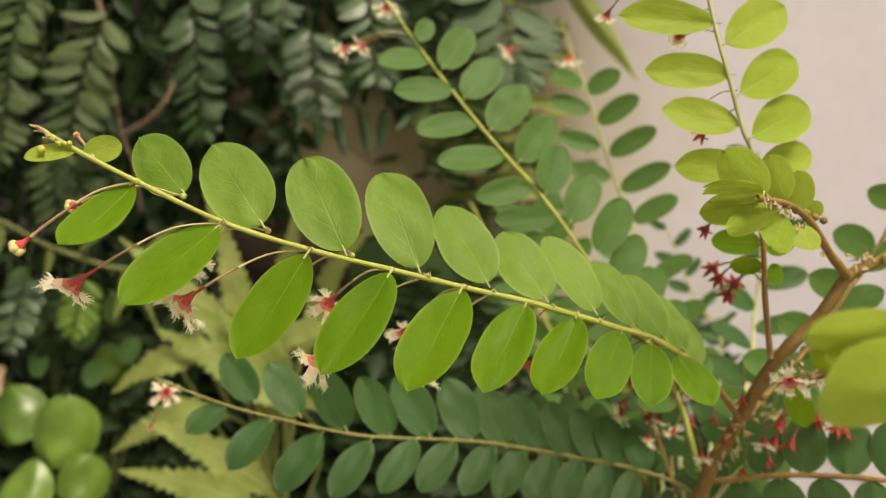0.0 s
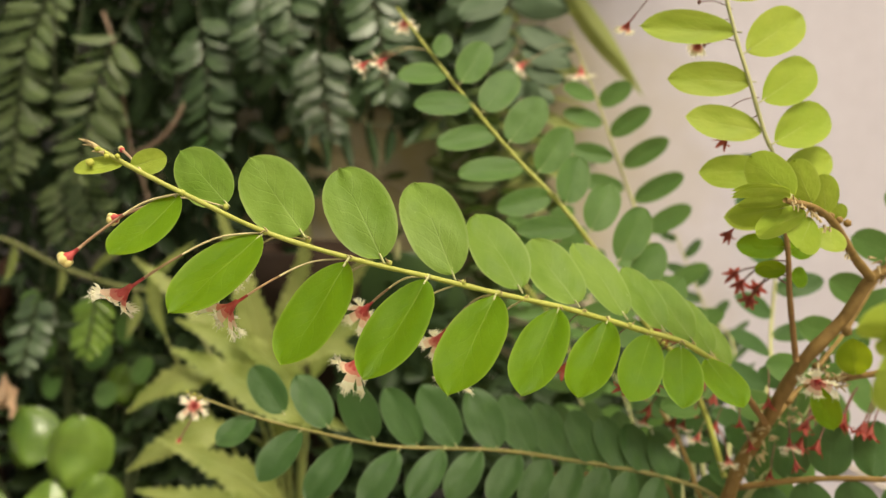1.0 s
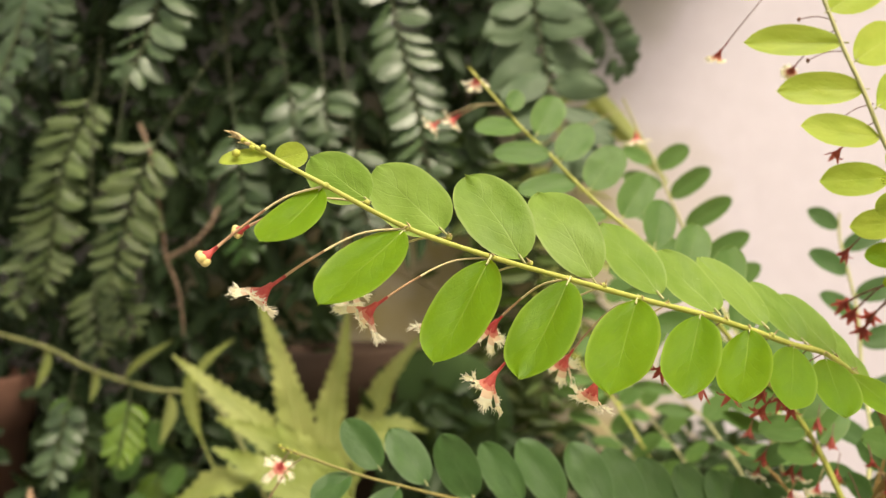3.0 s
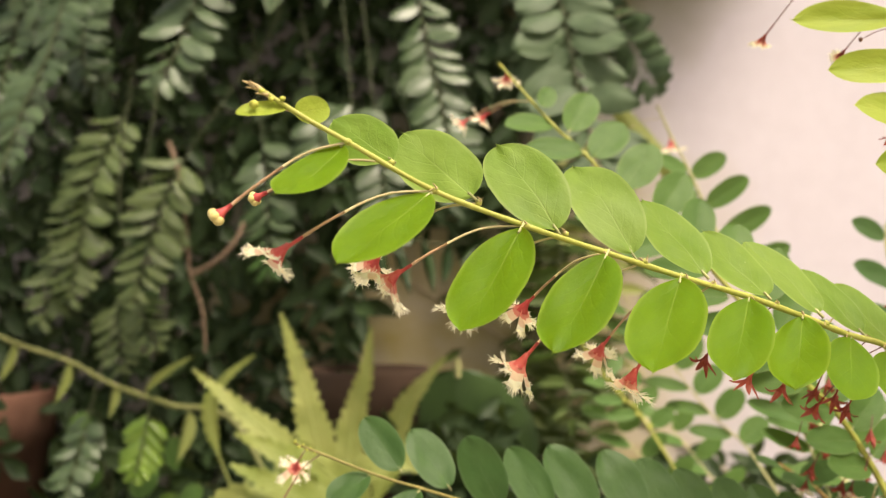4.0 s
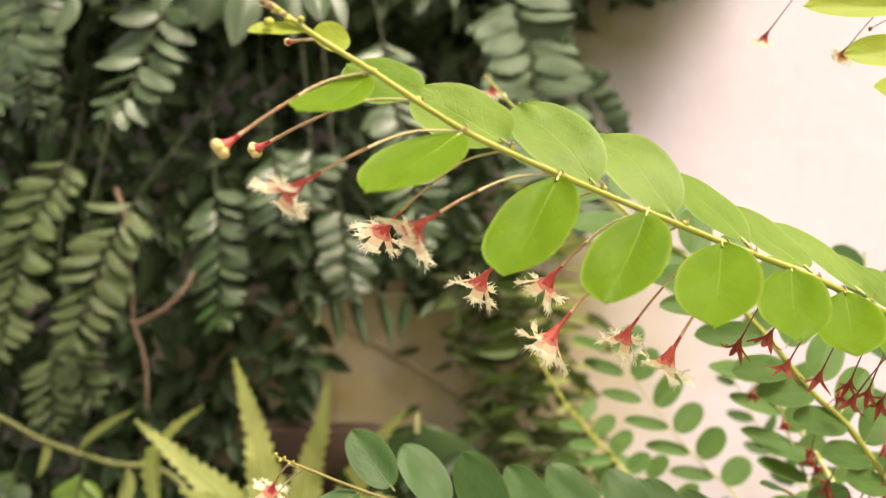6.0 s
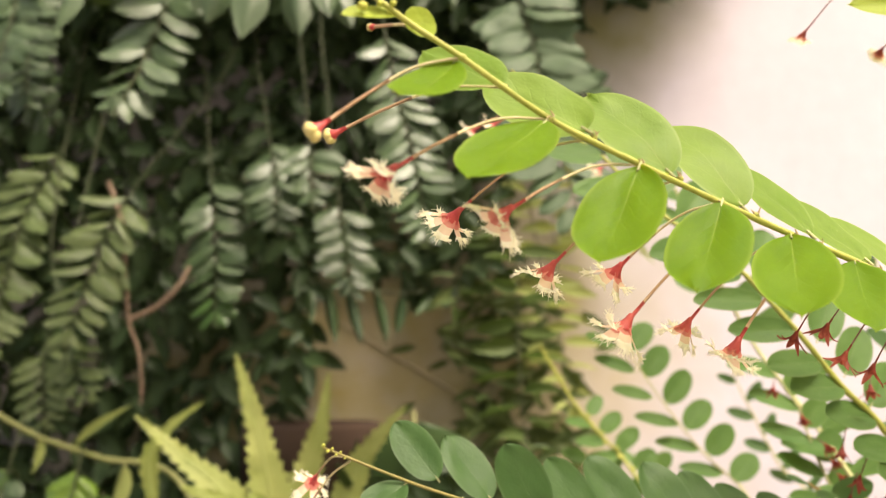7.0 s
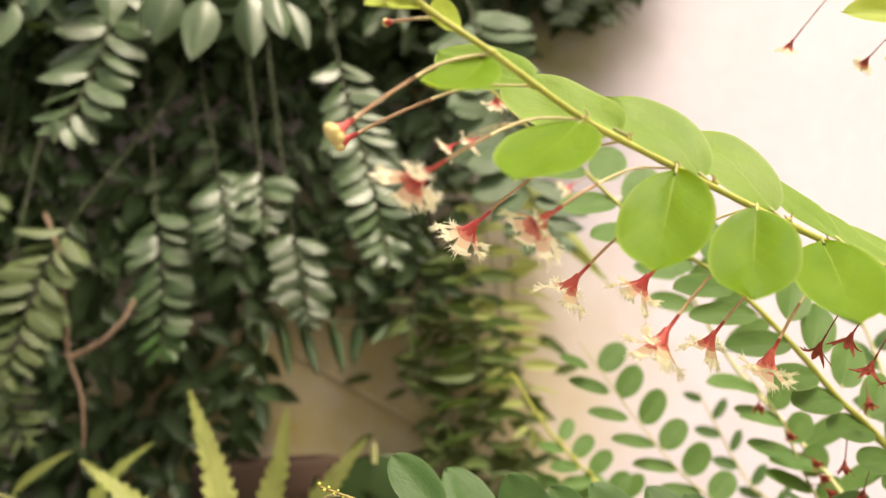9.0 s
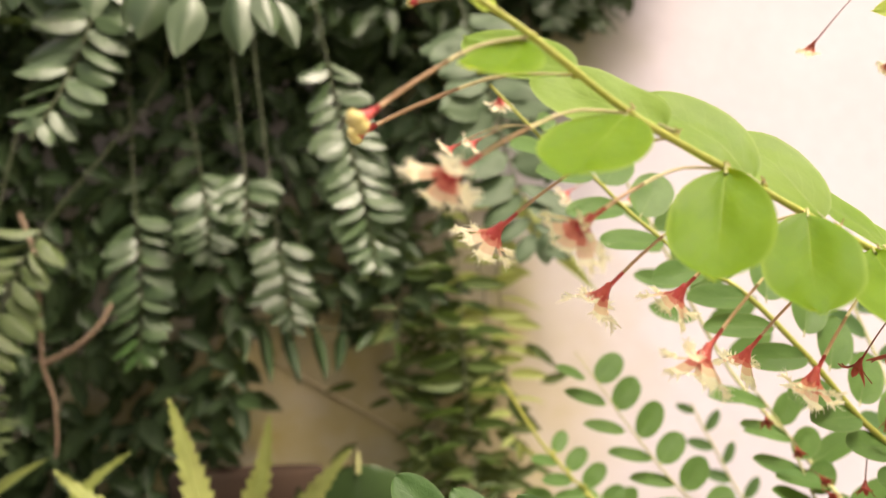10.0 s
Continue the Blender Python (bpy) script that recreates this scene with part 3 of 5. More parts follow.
up_tip = [(-7.1, 15.68, 44.73), (-5.85, 16.41, 44.6), (-3.94, 16.83, 44.36), (-2.32, 17.65, 44.04), (-0.88, 17.82, 43.3),
          (0.51, 18.32, 42.68), (1.61, 19.1, 42.49), (2.93, 19.39, 41.86), (3.65, 19.47, 41.51), (4.6, 20.15, 40.9), (5.45, 20.75, 40.2)]
up_wide = [1.07, 1.42, 1.46, 1.38, 1.46, 1.47, 1.21, 1.04, 1.06, 0.95, 0.8]
up_twist = [-19, -15, -8, -7, 12, 13, 14, 10, 4, 15, 15]
up_bow = [-0.01, -0.03, 0.05, 0.08, 0.01, -0.04, 0.03, -0.0, -0.0, 0.0, 0.0]
for k in range(len(low_base)):
    along = (0.8, -0.45, -0.4) if k < 2 else (0.92, -0.33, -0.22)
    own_leaf(FRONT, tipped, LEAF_BRIGHT, low_base[k], low_tip[k], low_wide[k], along, 600 + k, True, low_twist[k], low_bow[k], fold=0.06, wave=0.025, pucker=0.01)
for k in range(len(up_base)):
    own_leaf(FRONT, oval, LEAF_PALE, up_base[k], up_tip[k], up_wide[k], (0.80, 0.45, 0.40), 640 + k, False, up_twist[k], up_bow[k], fold=0.05, wave=0.03, pucker=0.05 if k < 3 else 0.02)
leaf(FRONT, "young", (-7.4, 13.95, 44.42), (-6.88, 14.4, 44.62), 0.5, (0.5, 0.4, -0.75), rng)
leaf(FRONT, "young", (-7.5, 13.9, 44.5), (-8.3, 13.55, 44.36), 0.38, (0.3, -0.5, -0.8), rng, True)
for p, rad in (((-7.75, 13.75, 44.62), 0.06), ((-7.55, 13.75, 44.62), 0.055), ((-8.0, 13.6, 44.5), 0.085), ((-7.9, 13.68, 44.75), 0.05)):
    part("small_bud", SMALL_BUD, FRONT, "", Matrix.Translation(V(p)) @ Matrix.Scale(rad, 4))
for k in range(5):
    bract(FRONT, (-7.78 - 0.06 * k, 13.72 + 0.03 * (k % 2), 44.68 + 0.04 * k), (-0.22, -0.05, 0.03 + 0.07 * (k % 3)))
part("bud", bud_mesh(nodes_low[0], (-8.62, 13.93, 42.74), 0.85, 1), FRONT, "yellow closed bud on a red stalk")
part("bud", bud_mesh(nodes_up[0], (-8.62, 15.85, 43.3), 0.75, 2), FRONT, "yellow closed bud on a red stalk")
part("bud", bud_mesh((-7.2, 13.95, 44.35), (-7.93, 14.76, 44.74), 0.33, 3, 0.1), FRONT)
FLOWERS = [(nodes_low[1], (-7.58, 13.95, 42.05), 0.85), (nodes_low[2], (-5.78, 14.77, 41.62), 0.85), (nodes_up[1], (-6.5, 17.0, 42.1), 0.85),
           (nodes_low[3], (-3.42, 17.3, 41.1), 0.8), (nodes_up[2], (-4.68, 17.4, 41.15), 0.85), (nodes_up[3], (-3.5, 16.5, 40.02), 0.9),
           (nodes_low[4], (-1.75, 18.5, 40.15), 0.8), (nodes_up[4], (-1.25, 17.35, 39.65), 0.9)]
for k, (b, h, s) in enumerate(FLOWERS):
    part("flower", flower_mesh(b, h, s, 40 + k), FRONT)
# further down the shoot the flowers are spent and nod on dark stalks
SPENT = [(nodes_low[5], (0.54, 18.71, 39.9)), (nodes_up[5], (1.13, 18.57, 40.05)), (nodes_low[6], (1.38, 18.44, 39.47)), (nodes_up[6], (2.29, 19.08, 39.23)),
         (nodes_low[7], (3.22, 19.7, 39.09)), (nodes_up[7], (3.8, 20.1, 38.9)), (nodes_low[8], (3.1, 19.4, 38.75)), (nodes_up[8], (4.1, 20.2, 38.66))]
for k, (b, h) in enumerate(SPENT):
    part("flower", flower_mesh(b, h, rng.uniform(0.52, 0.62), 50 + k, 1.0, False, True, 0.3, slim=0.6), FRONT, "red spent flower without fringe")
# small papery scales at the leaf joints
for p in nodes_low[1:] + nodes_up[1:]:
    for q in range(2):
        bract(FRONT, Vector(p) + Vector((rng.uniform(-0.06, 0.06), -0.05, 0.03)), (rng.uniform(-0.09, 0.09), -0.06, rng.choice((-1, 1)) * rng.uniform(0.05, 0.1)))


def leafy(points, kind, count, left, right, length, ratio=0.55, seed=0, r0=0.05, r1=0.10, mat=STEM_GREEN, start=0.03, stop=0.95, forward=0.0, label="", jitter=0.08, taper=True):
    """A branch with leaves in two rows; left and right are the ways in which their tips point."""
    rnd = random.Random(seed)
    pts = spline(points, 80)
    acc = [0.0]
    for a, b in zip(pts, pts[1:]):
        acc.append(acc[-1] + (b - a).length)
    def where(s):
        q = s * acc[-1]
        for i in range(len(acc) - 1):
            if acc[i + 1] >= q:
                return pts[i].lerp(pts[i + 1], (q - acc[i]) / max(1e-6, acc[i + 1] - acc[i])), (pts[min(i + 2, 80)] - pts[max(i - 1, 0)]).normalized()
        return pts[-1], (pts[-1] - pts[-2]).normalized()
    spots = []
    for k in range(count):
        s = start + (stop - start) * (k + rnd.uniform(-0.12, 0.12)) / max(1, count - 1)
        p, d = where(min(max(s, 0.0), 1.0))
        spots.append((p, d, k, s))
    br = shrub_branch(points, r0, r1, mat, [(p, r0 * 1.25) for p, d, k, s in spots], label, 70)
    for p, d, k, s in spots:
        way = Vector(left if k % 2 == 0 else right).normalized()
        way = (way - d * forward + Vector((rnd.uniform(-1, 1), rnd.uniform(-1, 1), rnd.uniform(-1, 1))) * jitter).normalized()
        grow = 1.0
        if taper:
            grow = min(1.0, 0.72 + 0.28 * (k + 1) / 3)
        ln = length * grow * rnd.uniform(0.93, 1.07)
        leaf(br, kind, p + way * 0.06, p + way * ln, ln * ratio * rnd.uniform(0.94, 1.06), d, rnd, k % 2 == 0, rnd.uniform(-8, 8))
    return br


# dried flower scales on the woody stem
for c in [(9.06, 21.0, 38.75), (9.41, 21.2, 38.38), (9.7, 21.2, 38.55), (9.08, 21.5, 38.19), (9.75, 20.35, 41.9), (10.0, 20.4, 41.81), (10.21, 20.4, 41.95), (7.95, 22.6, 36.55), (8.4, 22.0, 37.2)]:
    for k in range(6):
        q = Vector(c) + Vector((rng.uniform(-0.25, 0.25), rng.uniform(-0.2, 0.2), rng.uniform(-0.22, 0.22)))
        bract(SHRUB, q, Vector((rng.uniform(-1, 1), rng.uniform(-1, 1), rng.uniform(-1, 1))).normalized() * rng.uniform(0.14, 0.3))

# spent flowers crowded round the woody stem
for k, h in enumerate([(8.6, 22.3, 36.2), (8.95, 22.0, 36.9), (9.35, 21.6, 37.5), (7.55, 22.6, 36.0), (7.1, 23.2, 35.3), (8.2, 22.6, 35.1), (8.9, 22.5, 35.5), (7.75, 21.9, 37.6), (9.5, 22.0, 38.2), (7.3, 22.9, 36.6)]):
    h = Vector(h)
    part("flower", flower_mesh(h + Vector((rng.uniform(-0.5, 0.3), 0.5, rng.uniform(0.5, 0.9))), h, rng.uniform(0.45, 0.62), 170 + k, 0.8, k % 4 == 0, True, slim=0.8), SHRUB)
for k in range(40):
    q = Vector((rng.uniform(6.8, 9.8), rng.uniform(21.8, 23.6), rng.uniform(34.6, 37.4)))
    near = min((Vector(a).lerp(Vector(b), f) for a, b in zip(trunk[2:6], trunk[3:7]) for f in (0.0, 0.25, 0.5, 0.75)), key=lambda c: (c - q).length)
    q = near + (q - near).normalized() * 0.3
    bract(SHRUB, q, (q - near).normalized() * rng.uniform(0.12, 0.32) + Vector((0, 0, rng.uniform(-0.1, 0.1))))

# the slanting branch behind the front one
B2_PTS = [(-4.0, 29.0, 50.2), (-2.14, 28.5, 47.75), (-1.2, 27.75, 46.6), (-0.28, 27.6, 45.5), (0.73, 27.3, 44.38), (1.68, 26.8, 43.4), (2.54, 26.0, 42.37),
          (3.9, 25.6, 40.5), (5.05, 25.5, 38.85), (6.0, 25.6, 37.9), (6.9, 25.3, 36.2), (7.4, 24.3, 34.2)]
B2 = shrub_branch(B2_PTS, 0.05, 0.10, STEM_GREEN, [(p, 0.065) for p in spline(B2_PTS, 44)[5:42:2]], "slanting green branch with two rows of oval leaves", 90)
left_base = [(-2.09, 28.62, 47.76), (-1.15, 27.7, 46.58), (-0.25, 27.65, 45.49), (0.72, 27.3, 44.29), (1.7, 26.8, 43.33), (2.54, 26.0, 42.3),
             (3.02, 25.7, 41.4), (3.87, 25.58, 40.5), (4.45, 25.5, 39.58), (5.03, 25.5, 38.85), (5.94, 25.6, 37.95), (6.47, 25.5, 37.05), (6.82, 25.4, 36.3)]
left_tip = [(-3.8, 27.52, 47.48), (-3.17, 27.02, 46.46), (-2.36, 26.88, 45.1), (-1.57, 26.4, 44.05), (-0.2, 26.1, 42.85), (0.43, 25.4, 42.2),
            (0.78, 25.33, 41.37), (1.73, 25.32, 40.49), (2.37, 24.3, 39.4), (3.19, 24.76, 38.78), (4.19, 24.91, 38.07), (4.76, 24.66, 37.14), (5.25, 24.47, 36.51)]
left_wide = [0.99, 0.99, 0.99, 1.06, 0.97, 0.93, 0.85, 0.89, 0.93, 1.05, 1.03, 0.93, 0.88]
left_twist = [8, 3, 9, 15, 3, 6, 10, 4, 4, 12, 10, 6, 0]
right_base = [(-2.45, 28.4, 48.33), (-1.54, 28.1, 47.35), (-0.71, 27.9, 46.33), (0.25, 27.6, 45.21), (1.27, 27.2, 44.13), (2.18, 26.4, 43.1), (3.0, 25.8, 42.2), (3.95, 25.7, 41.2),
              (4.5, 25.6, 40.2), (5.2, 25.55, 39.2), (5.9, 25.6, 38.3), (6.4, 25.5, 37.4), (6.85, 25.3, 36.6)]
right_tip = [(-2.08, 28.9, 49.16), (-0.63, 28.95, 48.87), (0.45, 29.04, 47.81), (1.46, 28.43, 46.81), (2.41, 28.0, 45.7), (2.72, 27.3, 44.7), (3.8, 26.8, 43.75), (4.9, 26.5, 42.95),
             (5.5, 26.4, 41.7), (6.2, 26.2, 40.6), (7.0, 26.2, 39.5), (7.5, 26.1, 38.5), (8.0, 26.0, 37.6)]
right_wide = [0.71, 1.21, 1.28, 1.39, 1.22, 1.21, 1.22, 1.23, 1.15, 1.1, 1.05, 1.0, 0.9]
right_twist = [1, -5, -13, -11, -5, -4, -10, -3, -5, -5, -5, -5, -5]
for k in range(len(left_base)):
    own_leaf(B2, oval, LEAF_MATURE, left_base[k], left_tip[k], left_wide[k], (0.5, -0.2, -0.8), 660 + k, True, left_twist[k])
for k in range(len(right_base)):
    own_leaf(B2, oval, LEAF_MATURE, right_base[k], right_tip[k], right_wide[k], (0.55, -0.1, -0.7), 680 + k, False, right_twist[k])
for k, (b, h, s) in enumerate([((-3.7, 28.9, 49.8), (-3.7, 29.0, 49.75), 0.75), ((-2.9, 28.6, 48.6), (-4.55, 29.3, 48.3), 0.7), ((-2.9, 28.6, 48.6), (-5.3, 29.6, 48.2), 0.65)]):
    part("flower", flower_mesh(Vector(b), Vector(h), s, 60 + k, 1.2), B2)
spent = [(5.6, 25.0, 38.8), (6.8, 25.2, 37.3), (7.2, 25.2, 36.7), (6.57, 25.2, 36.2), (7.3, 25.2, 35.7), (4.6, 25.0, 37.1), (5.0, 25.0, 36.3), (5.9, 25.2, 35.8)]
for k, h in enumerate(spent):
    h = Vector(h)
    root = min(spline(B2_PTS, 60), key=lambda c: (c - h).length)
    foot = root.lerp(h + Vector((0.35, 0.2, 0.75)), 0.75)
    part("flower", flower_mesh(foot, h, rng.uniform(0.55, 0.72), 80 + k, rng.uniform(0.6, 0.95), False, True, slim=0.7), B2, "dark red spent flower without fringe" if k == 0 else "")
for k, h in enumerate([(6.31, 25.6, 35.58), (6.85, 25.6, 35.13), (5.01, 25.6, 35.7), (6.01, 25.6, 34.92)]):
    part("flower", flower_mesh(Vector(h) + Vector((0.4, 0.2, 0.7)), h, 0.62, 210 + k, 1.0, True, k % 2 == 0, slim=0.8), B2)

# the lower branch with blue-green leaves
B3_PTS = [(-9.54, 21.66, 37.53), (-7.54, 22.0, 36.70), (-6.2, 22.42, 36.2), (-4.7, 23.05, 35.64), (-3.2, 23.5, 35.28), (-0.08, 24.15, 35.0), (2.12, 25.0, 34.42), (5.0, 25.0, 34.0), (6.74, 24.8, 33.6), (7.4, 24.3, 33.3)]
B3 = shrub_branch(B3_PTS, 0.032, 0.08, STEM_OLIVE, [(p, 0.05) for p in spline(B3_PTS, 40)[4:37:2]], "slender olive branch with two rows of blue-green leaves", 80)
row_up = [(-6.83, 22.48, 36.7), (-5.5, 22.79, 36.17), (-4.14, 23.4, 35.56), (-2.74, 23.85, 35.23), (-1.46, 24.06, 35.14), (-0.09, 24.2, 35.03)]
tip_up = [(-7.9, 22.9, 38.04), (-6.61, 23.27, 37.67), (-5.06, 23.55, 37.43), (-3.86, 24.24, 37.01), (-2.67, 24.67, 37.01), (-1.04, 25.02, 36.82)]
wide_up = [1.04, 1.15, 1.28, 1.15, 1.29, 1.34]
twist_up = [-19, -3, -36, -16, -16, -12]
row_low = [(-7.59, 22.02, 36.65), (-6.27, 22.36, 36.18), (-4.83, 23.01, 35.53), (-3.32, 23.3, 35.24), (-1.87, 23.6, 35.19)]
tip_low = [(-8.57, 21.3, 36.06), (-7.28, 21.19, 35.0), (-6.01, 21.84, 34.06), (-4.34, 21.97, 33.86), (-2.86, 22.2, 34.0)]
wide_low = [0.97, 1.11, 1.17, 1.10, 1.06]
for k, x in enumerate((1.1, 2.2, 3.2, 4.2, 5.1, 5.9)):
    # further in the leaves stand closer, in the shade of the shrub
    p = min(spline(B3_PTS, 90), key=lambda q: abs(q.x - x))
    row_up.append(tuple(p))
    tip_up.append(tuple(p + Vector((-0.95 + 0.08 * k, 0.75, 1.8 - 0.08 * k))))
    wide_up.append(1.28 - 0.05 * k)
    twist_up.append(-12)
for k, x in enumerate((-0.55, 0.6, 1.7, 2.7, 3.7, 4.6, 5.5)):
    p = min(spline(B3_PTS, 90), key=lambda q: abs(q.x - x))
    row_low.append(tuple(p))
    tip_low.append(tuple(p + Vector((-1.0 + 0.05 * k, -1.2, -1.3))))
    wide_low.append(1.08 - 0.03 * k)
for k in range(len(row_up)):
    own_leaf(B3, oval, LEAF_BLUE, row_up[k], tip_up[k], wide_up[k], (0.8, 0.45, 0.1), 700 + k, False, twist_up[k], fold=0.08, wave=0.03)
for k in range(len(row_low)):
    own_leaf(B3, tipped, LEAF_BLUE, row_low[k], tip_low[k], wide_low[k], (0.9, -0.3, -0.2), 720 + k, True, 0.0, fold=0.08, wave=0.03)
for k in range(6):
    q = Vector(B3_PTS[0]).lerp(Vector(B3_PTS[1]), 0.05 * k)
    part("small_bud", SMALL_BUD, B3, "", Matrix.Translation(V(q + Vector((0.02, -0.03, 0.05 * (-1) ** k)))) @ Matrix.Scale(0.05 - 0.004 * k, 4))
part("flower", flower_mesh((-9.1, 21.8, 37.3), (-9.95, 23.3, 36.65), 0.75, 71, 1.2), B3)
part("bud", bud_mesh((-8.9, 21.8, 37.2), (-10.3, 22.8, 35.6), 0.5, 5), B3)

# the far slanting branch
B2B = leafy([(3.36, 37.5, 50.7), (4.0, 37.6, 49.2), (4.6, 37.4, 47.8), (5.5, 37.1, 45.3), (6.4, 37.0, 42.9), (7.4, 36.2, 40.2), (8.0, 32.0, 36.5), (7.5, 26.0, 32.0)],
            "mature", 7, (-0.95, -0.2, 0.15), (0.8, -0.3, 0.5), 2.0, 0.52, 13, start=0.5, stop=0.8, mat=STEM_PALE, taper=False)
outer_base = [(4.85, 37.3, 47.19), (5.4, 37.13, 45.76), (6.0, 37.0, 44.3), (6.6, 36.9, 42.64), (7.2, 36.6, 41.2)]
outer_tip = [(6.29, 37.09, 48.17), (7.16, 36.69, 47.0), (7.98, 36.36, 45.54), (8.77, 36.5, 43.9), (9.16, 36.4, 42.41)]
inner_base = [(4.6, 37.3, 47.54), (5.0, 37.2, 46.3), (5.55, 37.1, 44.65), (6.1, 37.0, 43.17)]
inner_tip = [(3.01, 36.57, 47.96), (3.05, 36.78, 46.8), (3.5, 37.0, 45.08), (4.01, 36.9, 43.64)]
for k, (p, q) in enumerate(zip(outer_base, outer_tip)):
    own_leaf(B2B, oval, LEAF_MATURE, p, q, 1.06, (0.6, -0.2, -0.75), 780 + k, False, -8)
for k, (p, q) in enumerate(zip(inner_base, inner_tip)):
    own_leaf(B2B, oval, LEAF_MATURE, p, q, 0.97, (0.3, -0.2, -0.9), 790 + k, True, 4)
part("flower", flower_mesh((3.9, 37.5, 49.2), (3.95, 37.6, 48.9), 0.9, 75, 1.2), B2B)
part("flower", flower_mesh((3.6, 37.5, 50.1), (1.2, 38.0, 49.2), 0.85, 76, 1.2, sag=0.3, slim=0.8), B2B)

# the upright bright branch
UPR_PTS = [(3.2, 20.8, 55.0), (4.4, 20.3, 51.6), (5.15, 20.0, 49.4), (5.6, 19.8, 47.75), (5.95, 19.6, 46.57), (6.4, 19.65, 45.3), (6.8, 19.7, 44.4), (7.2, 19.8, 42.4), (7.5, 20.2, 41.0), (8.05, 20.9, 39.1)]
UPR = shrub_branch(UPR_PTS, 0.05, 0.052, STEM_PALE, [], "pale upright shoot with bright leaves", 80)
part("stem_base", stem_mesh(UPR_PTS[6:], 0.06, 0.085, STEM_REDDISH, [(p, 0.085) for p in UPR_PTS[7:9]], 30), UPR, "reddish brown woody base")
up_along = Vector((0.35, -0.05, -1))
left_row = [
    ((4.6, 20.2, 51.0), (2.3, 20.5, 51.3), 1.0, 0),
    ((5.05, 20.0, 49.7), (2.75, 20.4, 49.6), 1.0, 0),
    ((5.62, 19.81, 47.83), (3.29, 20.14, 48.04), 0.90, 14),
    ((6.0, 19.62, 46.58), (3.97, 19.89, 46.68), 0.91, 11),
    ((6.33, 19.66, 45.35), (4.37, 19.53, 45.7), 0.93, 15),
    ((6.6, 19.8, 44.36), (4.78, 19.59, 44.3), 0.87, 0),
    ((6.97, 19.8, 43.26), (5.51, 19.71, 43.16), 0.77, -8),
]
right_row = [
    ((4.85, 20.1, 50.3), (6.6, 21.2, 51.6), 1.1, -8),
    ((5.35, 19.9, 48.7), (7.3, 21.0, 49.9), 1.1, -8),
    ((5.9, 19.79, 47.35), (7.7, 21.04, 48.46), 1.2, -12),
    ((6.29, 19.59, 46.12), (8.08, 21.01, 47.14), 1.17, -10),
    ((6.64, 19.57, 45.07), (8.45, 20.89, 45.92), 1.17, -14),
    ((6.9, 19.82, 44.17), (8.71, 21.08, 44.74), 0.95, -10),
]
lowest = [
    ((7.15, 19.85, 42.39), (5.9, 19.84, 42.44), 0.68, 0),
    ((7.3, 20.01, 41.79), (6.6, 20.4, 41.71), 0.50, 0),
    ((7.3, 19.9, 42.24), (8.29, 20.46, 42.68), 0.78, 0),
    ((7.43, 20.01, 41.53), (7.99, 20.38, 41.56), 0.57, 0),
]
for k, (b, t, w, turn) in enumerate(left_row + right_row):
    own_leaf(UPR, tipped, LEAF_YOUNG, b, t, w, up_along, 740 + k, t[0] < b[0], turn, fold=0.08)
for k, (b, t, w, turn) in enumerate(lowest):
    own_leaf(UPR, oval, LEAF_BRIGHT, b, t, w, up_along, 760 + k, t[0] < b[0], turn)
for k, (b, h) in enumerate([((4.9, 20.0, 50.2), (3.42, 22.6, 48.5)), ((5.5, 19.9, 48.2), (5.4, 22.4, 47.9)), ((6.3, 19.7, 45.8), (5.75, 20.6, 45.2)), ((6.9, 19.8, 43.7), (6.3, 21.6, 42.6))]):
    part("flower", flower_mesh(b, h, 0.6, 120 + k, 0.7, k < 2, True, 0.15, slim=0.6), UPR)
for k, h in enumerate([(7.5, 24, 40.8), (7.8, 24, 40.3), (7.3, 24, 41.1), (7.9, 23.7, 40.7)]):
    part("flower", flower_mesh((7.3, 20.0, 42.0 - 0.2 * k), h, 0.75, 130 + k, 0.8, False, True, 0.2), UPR)

# tiny dried capsules on hair-thin stalks
for root, h in [((5.5, 19.85, 48.4), (4.85, 20.5, 48.7)), ((5.7, 19.8, 47.6), (5.03, 20.5, 47.6)), ((6.2, 19.6, 46.2), (5.6, 20.3, 45.9))]:
    bm = bmesh.new()
    tube(bm, spline([root, tuple(Vector(root).lerp(Vector(h), 0.5) + Vector((0, 0, 0.1))), h], 8), lambda s: 0.012, 5, 0)
    blob(bm, h, 0.055, 0, (1, 1, 1.3), seg=6)
    part("capsule", mesh_from(bm, "capsule", PEDICEL_DARK), UPR)

# the young shoot that points at the viewer, its leaves still folded together
YOUNG = shrub_branch([(5.83, 16.6, 43.77), (7.03, 17.8, 43.52), (7.99, 18.8, 42.98), (8.83, 19.7, 42.21), (9.7, 20.45, 41.5)], 0.06, 0.13, STEM_BROWN, [((6.1 + 0.38 * k, 16.9 + 0.38 * k, 43.74 - 0.11 * k), 0.11) for k in range(7)], "reddish young shoot with crowded lime leaves", 40)
upper_row = [
    ((6.17, 17.0, 43.82), (5.1, 16.9, 44.72), 0.95, (-0.64, 0.02, -0.76)),
    ((6.82, 17.6, 43.65), (6.25, 17.4, 44.65), 0.8, (-0.87, 0.01, -0.49)),
    ((7.43, 18.2, 43.37), (7.16, 18.0, 44.32), 0.75, (-0.96, 0.01, -0.27)),
    ((7.99, 18.8, 43.13), (7.88, 18.7, 43.6), 0.5, (-0.97, 0.01, -0.23)),
]
